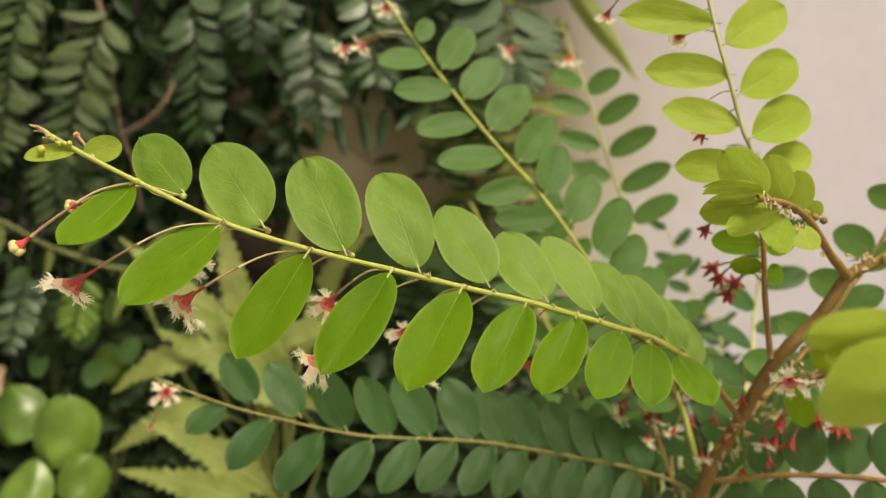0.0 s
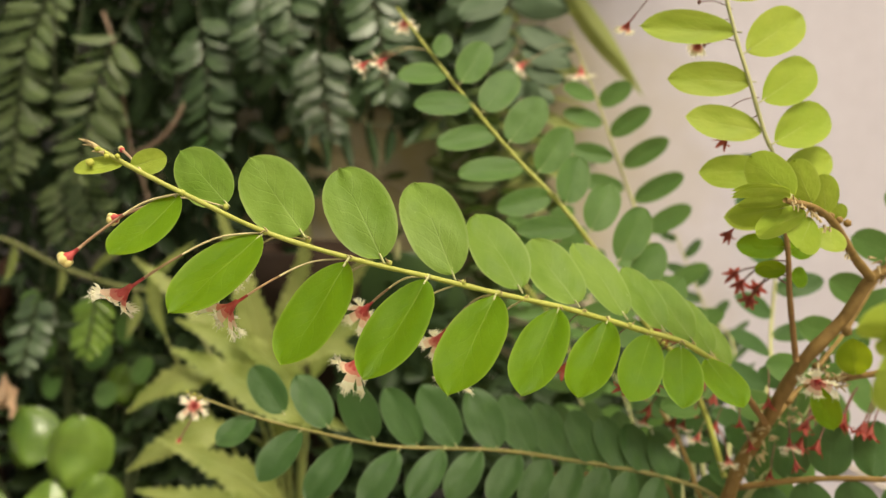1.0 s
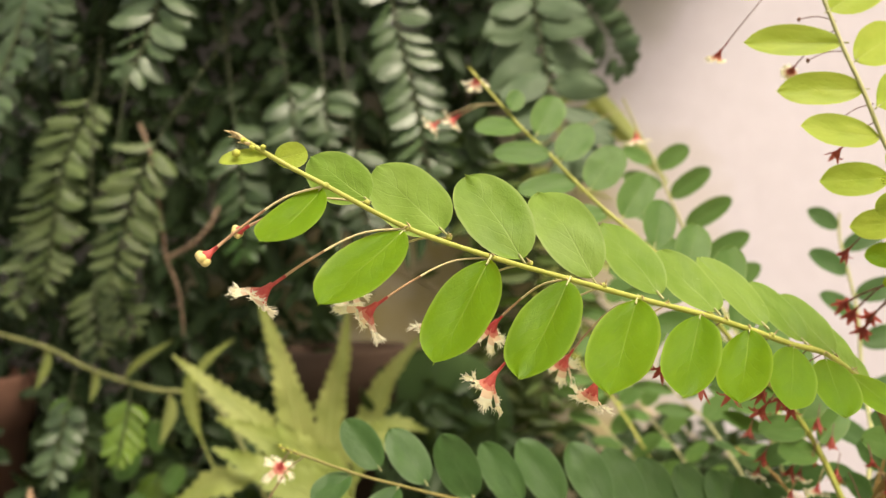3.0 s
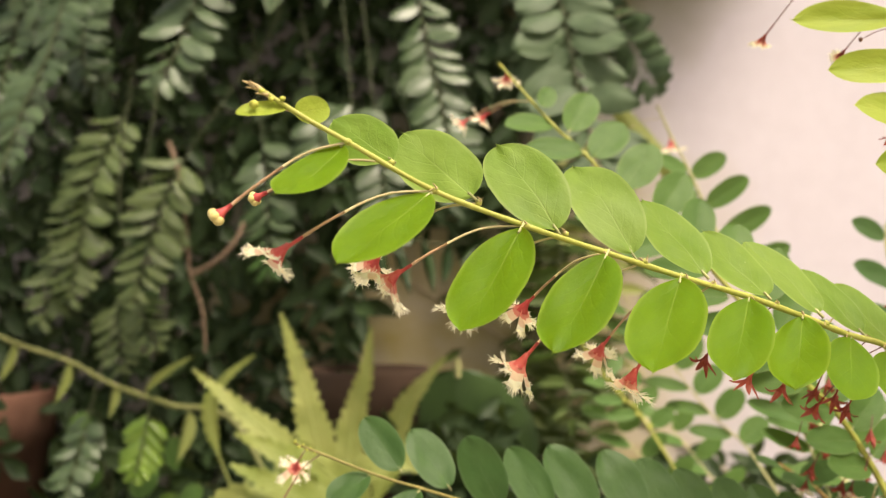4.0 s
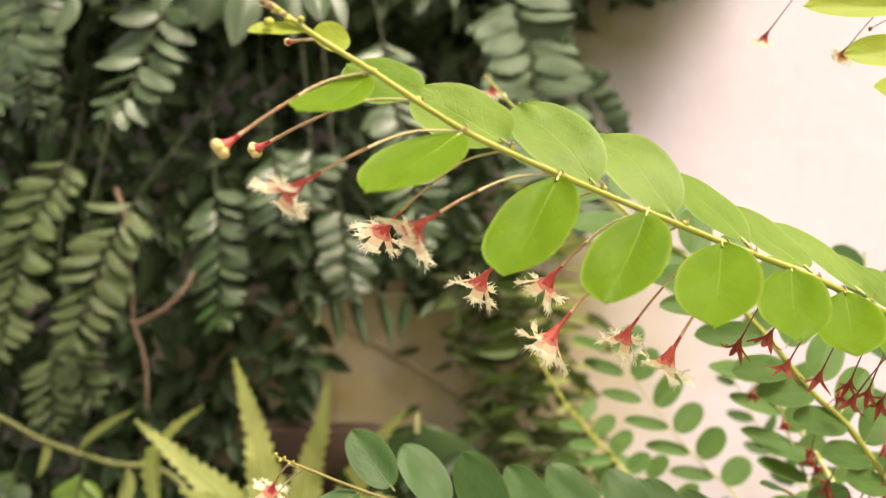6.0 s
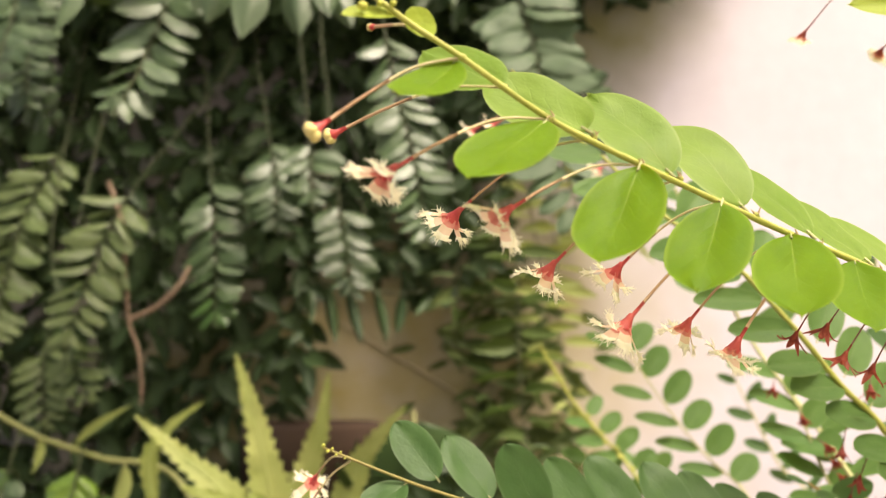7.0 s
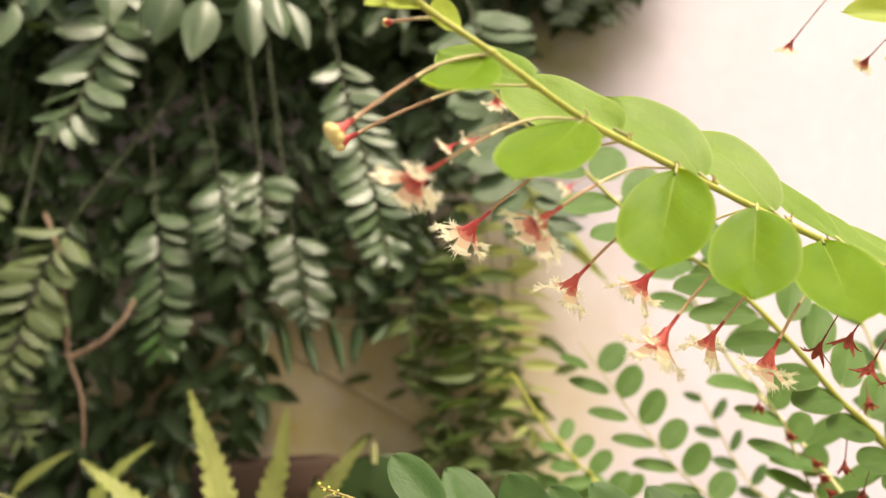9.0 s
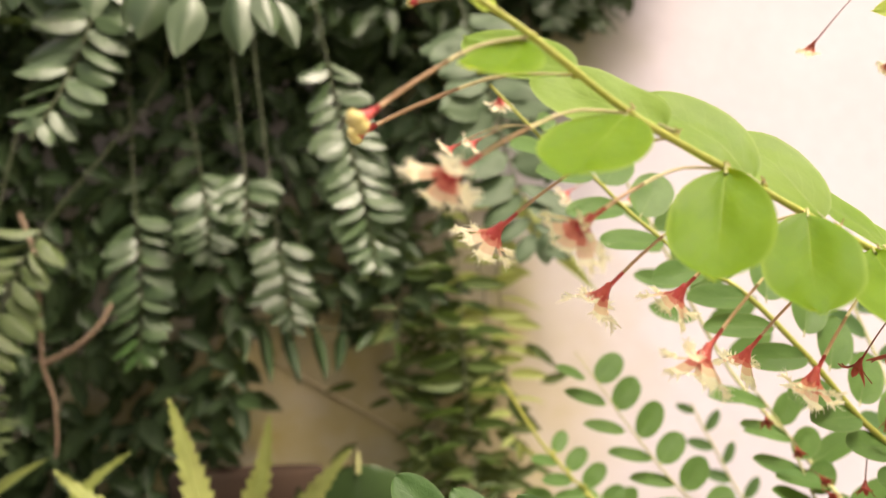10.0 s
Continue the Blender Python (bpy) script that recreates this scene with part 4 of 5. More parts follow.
lower_row = [
    ((5.9, 16.9, 43.58), (4.73, 16.9, 43.37), 0.64, (0.22, 0.03, -0.97)),
    ((6.63, 17.4, 43.45), (5.19, 16.6, 43.05), 0.62, (0.25, 0.03, -0.97)),
    ((6.89, 17.7, 43.3), (6.4, 17.2, 42.62), 1.0, (0.79, 0.02, -0.62)),
    ((7.58, 18.3, 43.06), (7.45, 17.9, 42.5), 0.8, (0.97, 0.01, -0.25)),
]
folded = [
    ((6.15, 16.9, 43.67), (4.64, 16.2, 43.73), 0.45, (0.1, 0.7, -0.7)),
    ((6.03, 16.85, 43.81), (4.47, 16.0, 43.89), 0.45, (0.3, 0.85, -0.4)),
    ((6.05, 16.9, 43.84), (4.51, 16.1, 43.97), 0.45, (0.3, 0.88, -0.38)),
    ((6.06, 16.95, 43.87), (4.55, 16.2, 44.03), 0.45, (0.3, 0.9, -0.35)),
    ((6.08, 17.0, 43.9), (4.66, 16.3, 44.09), 0.45, (0.3, 0.9, -0.33)),
]
for b, t, w, along in upper_row + lower_row + folded:
    leaf(YOUNG, "young", b, t, w, along, rng, False, rng.uniform(-5, 5))
for k in range(20):
    q = Vector((6.0 + 0.13 * k, 16.7 + 0.13 * k, 43.74 - 0.04 * k - 0.0022 * k * k))
    bract(YOUNG, q, (rng.uniform(-0.16, 0.05), -0.08, rng.choice((-1, 1)) * rng.uniform(0.1, 0.2)))

# the shoot close to the lens
NEAR = shrub_branch([(5.45, 9.3, 42.1), (5.7, 10.0, 42.3), (6.8, 12.5, 42.3), (9.2, 17.0, 42.1), (10.65, 20.5, 42.04)], 0.05, 0.12, STEM_GREEN, [], "", 30)
for b, t, w, along in [((5.41, 9.6, 42.61), (3.79, 9.02, 42.67), 0.6, (0.0, -0.35, 0.93)), ((5.53, 9.35, 41.94), (3.88, 8.69, 42.17), 1.24, (0.1, -0.2, 0.97)), ((5.9, 10.0, 42.19), (4.23, 9.35, 42.43), 0.75, (0.0, -0.4, 0.9))]:
    leaf(NEAR, "young", b, t, w, along, rng, True)

# further branches of the shrub
def paired_branch(points, seed, label, left, right, mat=LEAF_MATURE, stem=STEM_PALE, r0=0.03, r1=0.07):
    """A branch whose leaves are given one by one: base, tip, width and turn, on either side."""
    br = shrub_branch(points, r0, r1, stem, [(row[0], r0 * 1.5) for row in left + right], label, 60)
    for side, along, flip in ((left, (0.3, -0.3, -0.9), True), (right, (0.6, -0.2, -0.6), False)):
        for k, (p, q, w, turn) in enumerate(side):
            own_leaf(br, oval, mat, p, q, w, along, seed + k + (20 if flip else 0), flip, turn)
    return br


FAR_LABEL = "pale thin branch with small oval leaves before the wall"
FAR = paired_branch([(5.6, 32.2, 40.1), (6.15, 32.1, 39.25), (6.85, 32.1, 38.05), (7.2, 32.1, 36.8), (7.6, 32.0, 35.6), (8.0, 31.0, 33.5), (7.6, 26.0, 29.0)], 800, FAR_LABEL,
              [((6.11, 32.1, 39.29), (4.12, 31.49, 39.76), 0.82, 16), ((6.87, 32.08, 38.06), (4.91, 31.89, 38.67), 0.84, 16), ((7.18, 32.06, 36.78), (5.29, 32.01, 37.45), 0.84, 16), ((7.57, 32.05, 35.66), (5.65, 31.63, 36.39), 0.83, 14), ((7.8, 31.6, 34.5), (5.9, 31.4, 35.0), 0.83, 10)],
              [((6.5, 32.1, 38.6), (7.3, 32.2, 39.7), 0.9, 0), ((7.0, 32.1, 37.4), (7.9, 32.2, 38.4), 0.95, 0), ((7.4, 32.05, 36.2), (8.3, 32.2, 37.2), 1.0, 0), ((7.7, 31.9, 35.1), (8.7, 32.0, 36.0), 1.0, 0)])
paired_branch([(1.8, 41.0, 42.2), (2.4, 41.0, 41.3), (3.2, 41.0, 40.1), (3.95, 41.0, 38.9), (4.85, 41.0, 37.6), (5.8, 41.0, 36.3), (6.9, 41.0, 35.1), (7.9, 40.5, 34.0), (9.2, 37.0, 30.0), (7.8, 28.0, 24.0)], 830, FAR_LABEL,
              [((2.2, 41.01, 40.95), (0.59, 40.18, 41.39), 0.82, 12), ((3.13, 41.03, 39.7), (1.11, 40.92, 40.34), 0.85, 12), ((3.92, 41.02, 38.42), (1.9, 40.81, 38.82), 0.80, 16), ((5.09, 40.99, 37.1), (2.96, 40.88, 37.5), 0.81, 18), ((6.09, 41.04, 35.93), (3.94, 41.05, 36.29), 0.78, 18), ((7.1, 41.0, 34.8), (5.0, 40.9, 35.1), 0.8, 16)],
              [((2.85, 40.99, 40.71), (4.15, 41.5, 42.07), 1.22, -10), ((3.6, 40.99, 39.44), (4.86, 41.4, 40.89), 1.20, -3), ((4.6, 40.99, 38.13), (5.87, 41.31, 39.7), 1.19, 5), ((5.5, 40.99, 36.9), (6.81, 41.38, 38.22), 1.20, -12), ((6.5, 40.97, 35.67), (7.74, 41.12, 37.06), 1.20, -8), ((7.55, 40.8, 34.5), (8.88, 41.2, 35.62), 1.20, -12)])
paired_branch([(-0.75, 46.2, 41.2), (0.85, 46.1, 38.35), (1.7, 46.0, 37.2), (2.6, 46.0, 36.1), (3.6, 45.8, 35.0), (5.5, 42.0, 31.0), (6.8, 32.0, 25.0)], 860, FAR_LABEL,
              [((1.95, 46.03, 36.9), (0.33, 45.36, 37.13), 0.75, 14), ((2.6, 46.0, 35.95), (0.86, 45.38, 36.04), 0.78, 10), ((3.3, 45.9, 35.2), (1.4, 45.5, 35.1), 0.8, 10)],
              [((1.75, 46.01, 37.4), (2.67, 46.85, 38.43), 0.84, 0), ((2.45, 46.02, 36.45), (3.61, 46.49, 37.53), 1.00, -12), ((3.25, 46.01, 35.6), (4.52, 46.25, 36.67), 1.01, -8), ((4.0, 45.6, 34.6), (5.3, 45.8, 35.5), 1.0, -5)], stem=STEM_GREEN, r0=0.09, r1=0.10)
for k, (foot, h) in enumerate([((6.85, 32.1, 38.1), (6.6, 31.3, 37.75)), ((7.2, 32.1, 36.9), (7.35, 31.3, 36.75)), ((7.45, 32.1, 36.2), (7.55, 31.3, 36.2)), ((7.5, 32.0, 35.8), (7.75, 31.3, 35.7)), ((7.8, 31.8, 34.7), (8.4, 31.2, 35.2)), ((6.15, 32.1, 39.2), (5.6, 31.3, 38.8))]):
    part("flower", flower_mesh(foot, h, 0.66, 230 + k, 0.7, False, True, 0.6, slim=0.7), FAR)
B5 = leafy([(16.5, 22.0, 34.2), (14.3, 22.0, 34.8), (12.1, 22.0, 35.2), (9.8, 23.0, 34.8), (7.6, 24.2, 33.9)], "blue", 15, (0.15, -0.35, -0.9), (0.15, 0.35, 0.9), 1.75, 0.72, 17, mat=STEM_BROWN, start=0.02, stop=0.88, taper=False)
for k, h in enumerate([(9.31, 23.0, 36.54), (9.78, 23.0, 36.97), (10.47, 23.0, 36.77), (11.14, 23.0, 36.49), (9.22, 23.0, 35.99), (9.74, 23.0, 35.92), (9.8, 24, 36.3), (10.4, 23, 36.7), (10.8, 22.5, 36.7), (9.9, 24, 35.6), (11.2, 22.8, 36.5)]):
    part("flower", flower_mesh(Vector(h) + Vector((0.5, 0.3, 0.9)), h, 0.75, 140 + k, 0.8, False, True), B5)
B5B = leafy([(15.5, 19.0, 39.6), (13.0, 19.6, 39.3), (10.5, 20.6, 38.9), (8.6, 21.6, 38.2)], "bright", 8, (-0.3, -0.4, 0.7), (0.2, -0.3, -0.8), 1.4, 0.6, 18, mat=STEM_BROWN, taper=False)
part("flower", flower_mesh((8.8, 21.2, 38.9), (8.1, 19.6, 38.95), 0.75, 150), B5B)
leafy([(13.9, 26.0, 43.4), (13.3, 26.0, 41.8), (12.1, 25.5, 40.1), (11.0, 25.0, 38.6), (8.4, 23.4, 36.4)], "mature", 11, (-0.8, -0.2, 0.3), (0.7, -0.2, 0.6), 1.7, 0.62, 19, mat=STEM_BROWN)
leafy([(12.3, 35.2, 44.6), (12.2, 35.0, 43.3), (12.3, 34.0, 40.3), (11.9, 33.0, 37.5), (10.7, 30.0, 35.3), (7.6, 25.5, 31.5)], "blue", 14, (-0.8, -0.2, 0.45), (0.85, -0.2, 0.3), 2.1, 0.5, 20, mat=STEM_PALE, stop=0.8)
leafy([(12.3, 52.0, 39.7), (13.4, 52.0, 37.2), (14.9, 52.0, 34.0), (16.1, 50.0, 31.5), (9.0, 30.0, 24.0)], "blue", 12, (-0.9, 0.0, 0.3), (0.6, 0.0, 0.75), 1.7, 0.42, 21, mat=STEM_PALE, stop=0.4, start=0.02)
# lower leafy branches that fill the space under the front shoot
leafy([(1.5, 47.0, 35.4), (3.0, 46.0, 33.4), (5.0, 42.0, 31.0), (6.6, 33.0, 27.0)], "mature", 14, (-0.9, 0.0, 0.25), (0.7, -0.1, 0.7), 1.9, 0.6, 38, mat=STEM_PALE, r0=0.03, r1=0.06, stop=0.8)
leafy([(5.0, 50.0, 35.0), (6.5, 48.0, 33.0), (8.0, 43.0, 30.0), (7.6, 33.0, 26.0)], "mature", 14, (-0.9, 0.0, 0.25), (0.7, -0.1, 0.7), 1.9, 0.6, 39, mat=STEM_PALE, r0=0.03, r1=0.06, stop=0.8)
leafy([(2.0, 30.5, 33.2), (4.2, 29.5, 33.4), (6.2, 27.5, 32.6), (7.3, 25.4, 30.5)], "blue", 12, (-0.3, -0.5, -0.75), (-0.2, -0.3, 0.9), 1.8, 0.6, 31, mat=STEM_BROWN, stop=0.9)
leafy([(2.5, 33.0, 30.5), (4.8, 31.5, 30.9), (6.4, 28.5, 29.8), (7.0, 26.0, 27.5)], "blue", 12, (-0.3, -0.5, -0.75), (-0.2, -0.3, 0.9), 1.9, 0.6, 32, mat=STEM_BROWN, stop=0.9)
leafy([(12.5, 31.0, 34.0), (10.5, 30.0, 33.6), (8.6, 28.0, 32.0), (7.0, 26.0, 29.0)], "blue", 12, (0.3, -0.5, -0.75), (0.2, -0.3, 0.9), 1.9, 0.6, 33, mat=STEM_BROWN, stop=0.9)
leafy([(5.2, 28.5, 35.8), (6.4, 27.6, 34.8), (7.2, 26.0, 32.6)], "blue", 8, (-0.8, -0.4, 0.3), (0.8, -0.4, 0.4), 1.5, 0.58, 34, mat=STEM_BROWN, stop=0.9)
leafy([(10.4, 27.5, 36.6), (9.4, 26.8, 35.2), (7.8, 25.2, 32.6)], "blue", 8, (-0.7, -0.4, 0.5), (0.8, -0.4, 0.2), 1.6, 0.58, 35, mat=STEM_BROWN, stop=0.9)
leafy([(13.5, 28.0, 37.5), (11.5, 27.0, 36.4), (9.5, 25.5, 34.6), (7.6, 24.4, 32.5)], "mature", 12, (-0.1, -0.3, 0.95), (0.3, -0.4, -0.8), 1.8, 0.6, 24, mat=STEM_PALE, stop=0.85)

# ---- hanging vines on the wall ----
def vine(points, length, seed, ratio=0.57, spread=0.9, leafed=20.0, facing=(0.15, -0.72, 0.66), wild=0.32, kind="vine", tip_kind="vine_tip", step=0.38, droop=0.42, label="dark green hanging vine with two rows of glossy pointed leaves", reach=True, top=96.0):
    """A strand that hangs from the wall's height, tip first, with leaves in two rows like a fishbone."""
    rnd = random.Random(seed)
    pts = [Vector(p) for p in points]
    # the tips swing outwards, the strands lie closer to the wall higher up
    pts = [p + Vector((0, min(0.3 * (p.z - pts[0].z), 76.5 - p.y), 0)) for p in pts]
    last = pts[-1]
    if reach:
        rise = pts[-1] - pts[-2]
        pts.append(last + rise.normalized() * 9 + Vector((0, 0.5, 2)))
        pts[-1].y = min(pts[-1].y, 78.0)
        pts.append(Vector((pts[-1].x + rise.x * 0.3, 79.2, max(top, pts[-1].z + 7))))
    th = thing("hanging_vine", pts[-1], label, "vine", "vines on the wall")
    curve = spline(pts, 24 * (len(pts) - 1))
    bm = bmesh.new()
    tube(bm, curve, lambda s: 0.06 + 0.02 * s, 6, 0, 0.1)
    part("stem", mesh_from(bm, "stem", VINE_STEM), th)
    walked, want, k = 0.0, length * 0.42, 0
    # one leaf closes the strand
    leaf(th, tip_kind, curve[0].lerp(curve[1], 0.5) + Vector((0, 0, length * 0.42)), curve[0], length * 0.5 * ratio, (1, rnd.uniform(-0.3, 0.3), 0), rnd, True)
    total = sum((b - a).length for a, b in zip(curve, curve[1:]))
    for i in range(len(curve) - 1):
        walked += (curve[i + 1] - curve[i]).length
        if walked > min(total, leafed):
            break
        while walked >= want:
            d = (curve[i] - curve[i + 1]).normalized()  # towards the tip
            n = (Vector(facing) + Vector((rnd.uniform(-wild, wild), rnd.uniform(-wild, wild), rnd.uniform(-wild, wild)))).normalized()
            side = d.cross(Vector((n.x, -1, 0.1))).normalized() * (1 if k % 2 else -1)
            grow = min(1.0, 0.5 + 0.075 * k)
            way = (side * spread + d * (droop + (0.45 if k < 2 else 0.0)) + Vector((0, -1, 0)) * rnd.uniform(0.05, 0.35)).normalized()
            ln = length * grow * rnd.uniform(0.88, 1.1)
            p = curve[i]
            leaf(th, tip_kind if k < 5 and rnd.random() < 0.7 else kind, p + way * 0.15, p + way * ln, ln * ratio * rnd.uniform(0.9, 1.1), way.cross(n), rnd, way.cross(n).cross(way).dot(n) < 0, rnd.uniform(-15, 15))
            k += 1
            want += length * step * 0.5 * rnd.uniform(0.85, 1.15) * (0.8 if k < 4 else 1)
    return th


TURNED_AWAY, TURNED_UP = (1, 9), (2, 3, 10, 11, 17)
# how far up a strand its leaves reach out into the light
LEAFED = {2: 14.0, 3: 7.0, 4: 13.5, 5: 9.5, 6: 8.5, 7: 18.0, 11: 8.0, 12: 6.5, 16: 7.0}
# tip first, then up the strand; and the length of its leaves
VINES_LOW = [
    ([(-25.7, 46.5, 54.9), (-24.6, 46.5, 58.8), (-23.8, 46.5, 64.0)], 3.3),
    ([(-34.0, 56.6, 58.0), (-38.3, 56.6, 63.0), (-42.4, 57, 67.4)], 2.8),
    ([(-34.3, 61.5, 42.1), (-33.4, 61.5, 50.1), (-31.1, 61.5, 56.8), (-28.8, 61.8, 61.4)], 3.5),
    ([(-33.3, 64.0, 37.8), (-35.3, 64.0, 41.3), (-36.9, 64.0, 45.7)], 2.8),
    ([(-24.6, 66.0, 44.0), (-25.0, 65.5, 50.2), (-26.1, 64.5, 57.5), (-27.0, 64.0, 63.3)], 3.3),
]
VINES_MIDDLE = [
    ([(-19.4, 65.0, 51.5), (-20.1, 65.0, 56.9), (-21.5, 65.0, 63.3)], 3.1),
    ([(-12.6, 60.0, 45.5), (-13.7, 60.0, 51.4), (-14.9, 60.0, 58.6), (-15.6, 60.0, 63.7)], 2.6),
    ([(-7.0, 51.0, 48.0), (-7.9, 51.0, 53.9), (-9.3, 51.0, 60.2), (-10.1, 51.0, 64.6)], 2.7),
    ([(2.1, 46.0, 47.5), (0.9, 46.0, 53.7), (-0.1, 46.0, 61.4), (-1.0, 46.0, 66.8)], 3.9),
]
VINES_SIDE = [
    ([(-37.8, 49.0, 49.6), (-37.3, 49.0, 54.8), (-36.4, 49.0, 60.0), (-36.2, 49.0, 64.5)], 2.8),
    ([(-42.6, 66.0, 42.0), (-42.7, 66.0, 53.5), (-41.0, 66.0, 60.5)], 3.2),
    ([(-38.5, 68.0, 35.6), (-39.8, 68.0, 41.1), (-40.5, 68.0, 47.1)], 3.0),
    ([(-16.1, 62.0, 53.0), (-16.7, 62.0, 58.7), (-17.5, 62.0, 64.3)], 3.0),
    ([(15.7, 70.0, 75.0), (16.5, 70.0, 81.9), (17.2, 70.0, 87.0)], 3.2),
]
VINES_HIGH = [
    ([(10.3, 68.0, 74.0), (11.3, 68.0, 79.3), (11.7, 68.0, 85.4)], 3.2),
    ([(-35.9, 56.0, 58.9), (-36.7, 56.0, 62.4), (-37.5, 56.0, 66.7)], 2.8),
    ([(-37.4, 57.5, 27.0), (-37.0, 57.8, 32.0), (-36.8, 58.2, 37.0)], 2.2),
    ([(-46.0, 67.0, 40.0), (-45.0, 67.0, 48.0), (-44.0, 67.0, 56.0)], 3.2),
    ([(-46.0, 60.0, 58.0), (-46.0, 60.0, 63.0), (-46.0, 60.0, 70.0)], 3.0),
]
turned = random.Random(8)
for k, (pts, ln) in enumerate(VINES_LOW + VINES_MIDDLE + VINES_SIDE + VINES_HIGH):
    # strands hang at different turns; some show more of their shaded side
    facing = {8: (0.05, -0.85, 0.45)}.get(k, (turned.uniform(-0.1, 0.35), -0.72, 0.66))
    if k in TURNED_UP:
        facing = (0.15, -0.55, 0.85)
    if k in TURNED_AWAY:
        facing = (-0.45, -0.85, 0.12)
    if k in TURNED_UP:
        kinds = {"kind": "vine_olive", "tip_kind": "vine_olive", "ratio": 0.47, "label": "olive green hanging vine with closely set leaves"}
    else:
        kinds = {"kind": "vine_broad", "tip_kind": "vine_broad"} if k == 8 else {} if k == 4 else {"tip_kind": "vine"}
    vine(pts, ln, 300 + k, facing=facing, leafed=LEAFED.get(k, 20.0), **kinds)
FANS = [
    (-15.6, [((-17.4, 46.0, 63.6), (-18.0, 45.0, 59.6), 2.3), ((-15.2, 46.0, 64.0), (-14.9, 45.0, 59.9), 2.4), ((-13.6, 46.4, 64.4), (-12.7, 45.2, 61.0), 2.0), ((-12.9, 46.8, 63.8), (-11.7, 46.0, 60.8), 1.7),
             ((-19.4, 46.4, 64.4), (-20.2, 45.8, 61.0), 2.2), ((-20.6, 46.8, 65.0), (-21.4, 46.0, 61.8), 2.0)]),
    (-25.4, [((-23.2, 46.8, 65.2), (-22.8, 46.0, 62.4), 1.9), ((-28.3, 46.0, 63.2), (-29.4, 45.0, 60.1), 2.0), ((-27.0, 46.4, 65.4), (-27.3, 46.0, 62.6), 1.9)]),
]
for n, (fx, drooping) in enumerate(FANS):
    fan = vine([(fx, 46.2, 65.6), (fx, 46.4, 68.0), (fx - 0.3, 46.7, 71.0)], 3.5, 389 + n, 0.58, 0.8, droop=0.62, wild=0.5, label="dark green hanging vine with large drooping glossy leaves")
    for b, t, w in drooping:
        # short side twigs carry the drooping leaves
        bm = bmesh.new()
        tube(bm, spline([b, ((b[0] + fx) / 2, 46.3, b[2] + 1.6), (fx - 0.05, 46.9, 68.4)], 8), lambda s: 0.06, 6)
        part("stem", mesh_from(bm, "stem", VINE_STEM), fan)
        leaf(fan, "vine_fan", b, t, w, (1, rng.uniform(-0.4, 0.4), rng.uniform(-0.1, 0.1)), rng, True, rng.uniform(-10, 10))
vine([(9.2, 66.0, 59.0), (7.1, 66.0, 64.5), (4.6, 66.0, 68.4), (1.8, 66.0, 74.3)], 2.9, 391, 0.6, 0.85, facing=(-0.8, -0.5, 0.3), wild=0.5, leafed=30.0, step=0.34, tip_kind="vine", label="dark green hanging vine seen against the pale wall")
FERN_LABEL = "dark hanging fern with narrow leaflets against the wall"
for k, (x, y, lo, kind, lean) in enumerate([(1.2, 66.0, 30.5, "lance", -1.5), (-4.6, 72.0, 44.5, "lance", 2.0), (-1.5, 74.0, 36.0, "lance", 3.0), (5.6, 72.0, 35.5, "lance_pale", -1.0), (3.2, 70.0, 40.5, "lance_pale", 0.5)]):
    vine([(x, y, lo), (x + lean * 0.3, y, lo + 9), (x + lean * 0.1, y, 52.0), (x - 0.6, y, 58.0)], 4.2, 392 + k, 0.32, 0.95, droop=0.05, kind=kind, tip_kind=kind, wild=0.9, step=0.62, leafed=24.0, label=FERN_LABEL)

BLADE = thing("hanging_leaf", (7.9, 74.0, 59.4), "long pale olive leaf blade hanging by the wall", "leaf")
own_leaf(BLADE, lance, LEAF_FERN, (6.0, 75.0, 62.0), (14.5, 74.0, 50.3), 2.2, (1, 0, 0.6), 880)

# dense growth close to the wall, the deep shade put into its leaf colour
def thicket(name, count, seed, spot, size, label, mat=LEAF_THICKET_SHADE, ratio=0.45):
    rnd = random.Random(seed)
    co, faces, uvs = [], [], []
    prof = [(0.0, 0.05), (0.3, 0.5), (0.65, 0.42), (1.0, 0.02)]
    for k in range(count):
        p, d = spot(rnd)
        d = d.normalized()
        x = d.cross(Vector((rnd.uniform(-0.6, 0.6), -1, rnd.uniform(-0.2, 0.6)))).normalized()
        z = x.cross(d)
        ln = size * rnd.uniform(0.7, 1.25)
        i0 = len(co)
        for v, w in prof:
            for u in (-1, 0, 1):
                q = p + d * v * ln + x * u * w * ln * ratio + z * (abs(u) * 0.1 - 0.15 * v * v) * ln
                co.append(tuple(q * CMS))
        for j in range(3):
            for i in range(2):
                a = i0 + 3 * j + i
                faces.append((a, a + 1, a + 4, a + 3))
                for jj, ii in ((j, i), (j, i + 1), (j + 1, i + 1), (j + 1, i)):
                    uvs += [ii * 0.5, prof[jj][0]]
    me = bpy.data.meshes.new(name)
    me.from_pydata(co, [], faces)
    me.uv_layers.new(name="UVMap").data.foreach_set("uv", uvs)
    me.materials.append(mat)
    for f in me.polygons:
        f.use_smooth = True
    return tagged(part(name, me), label, "foliage", kind="stuff")


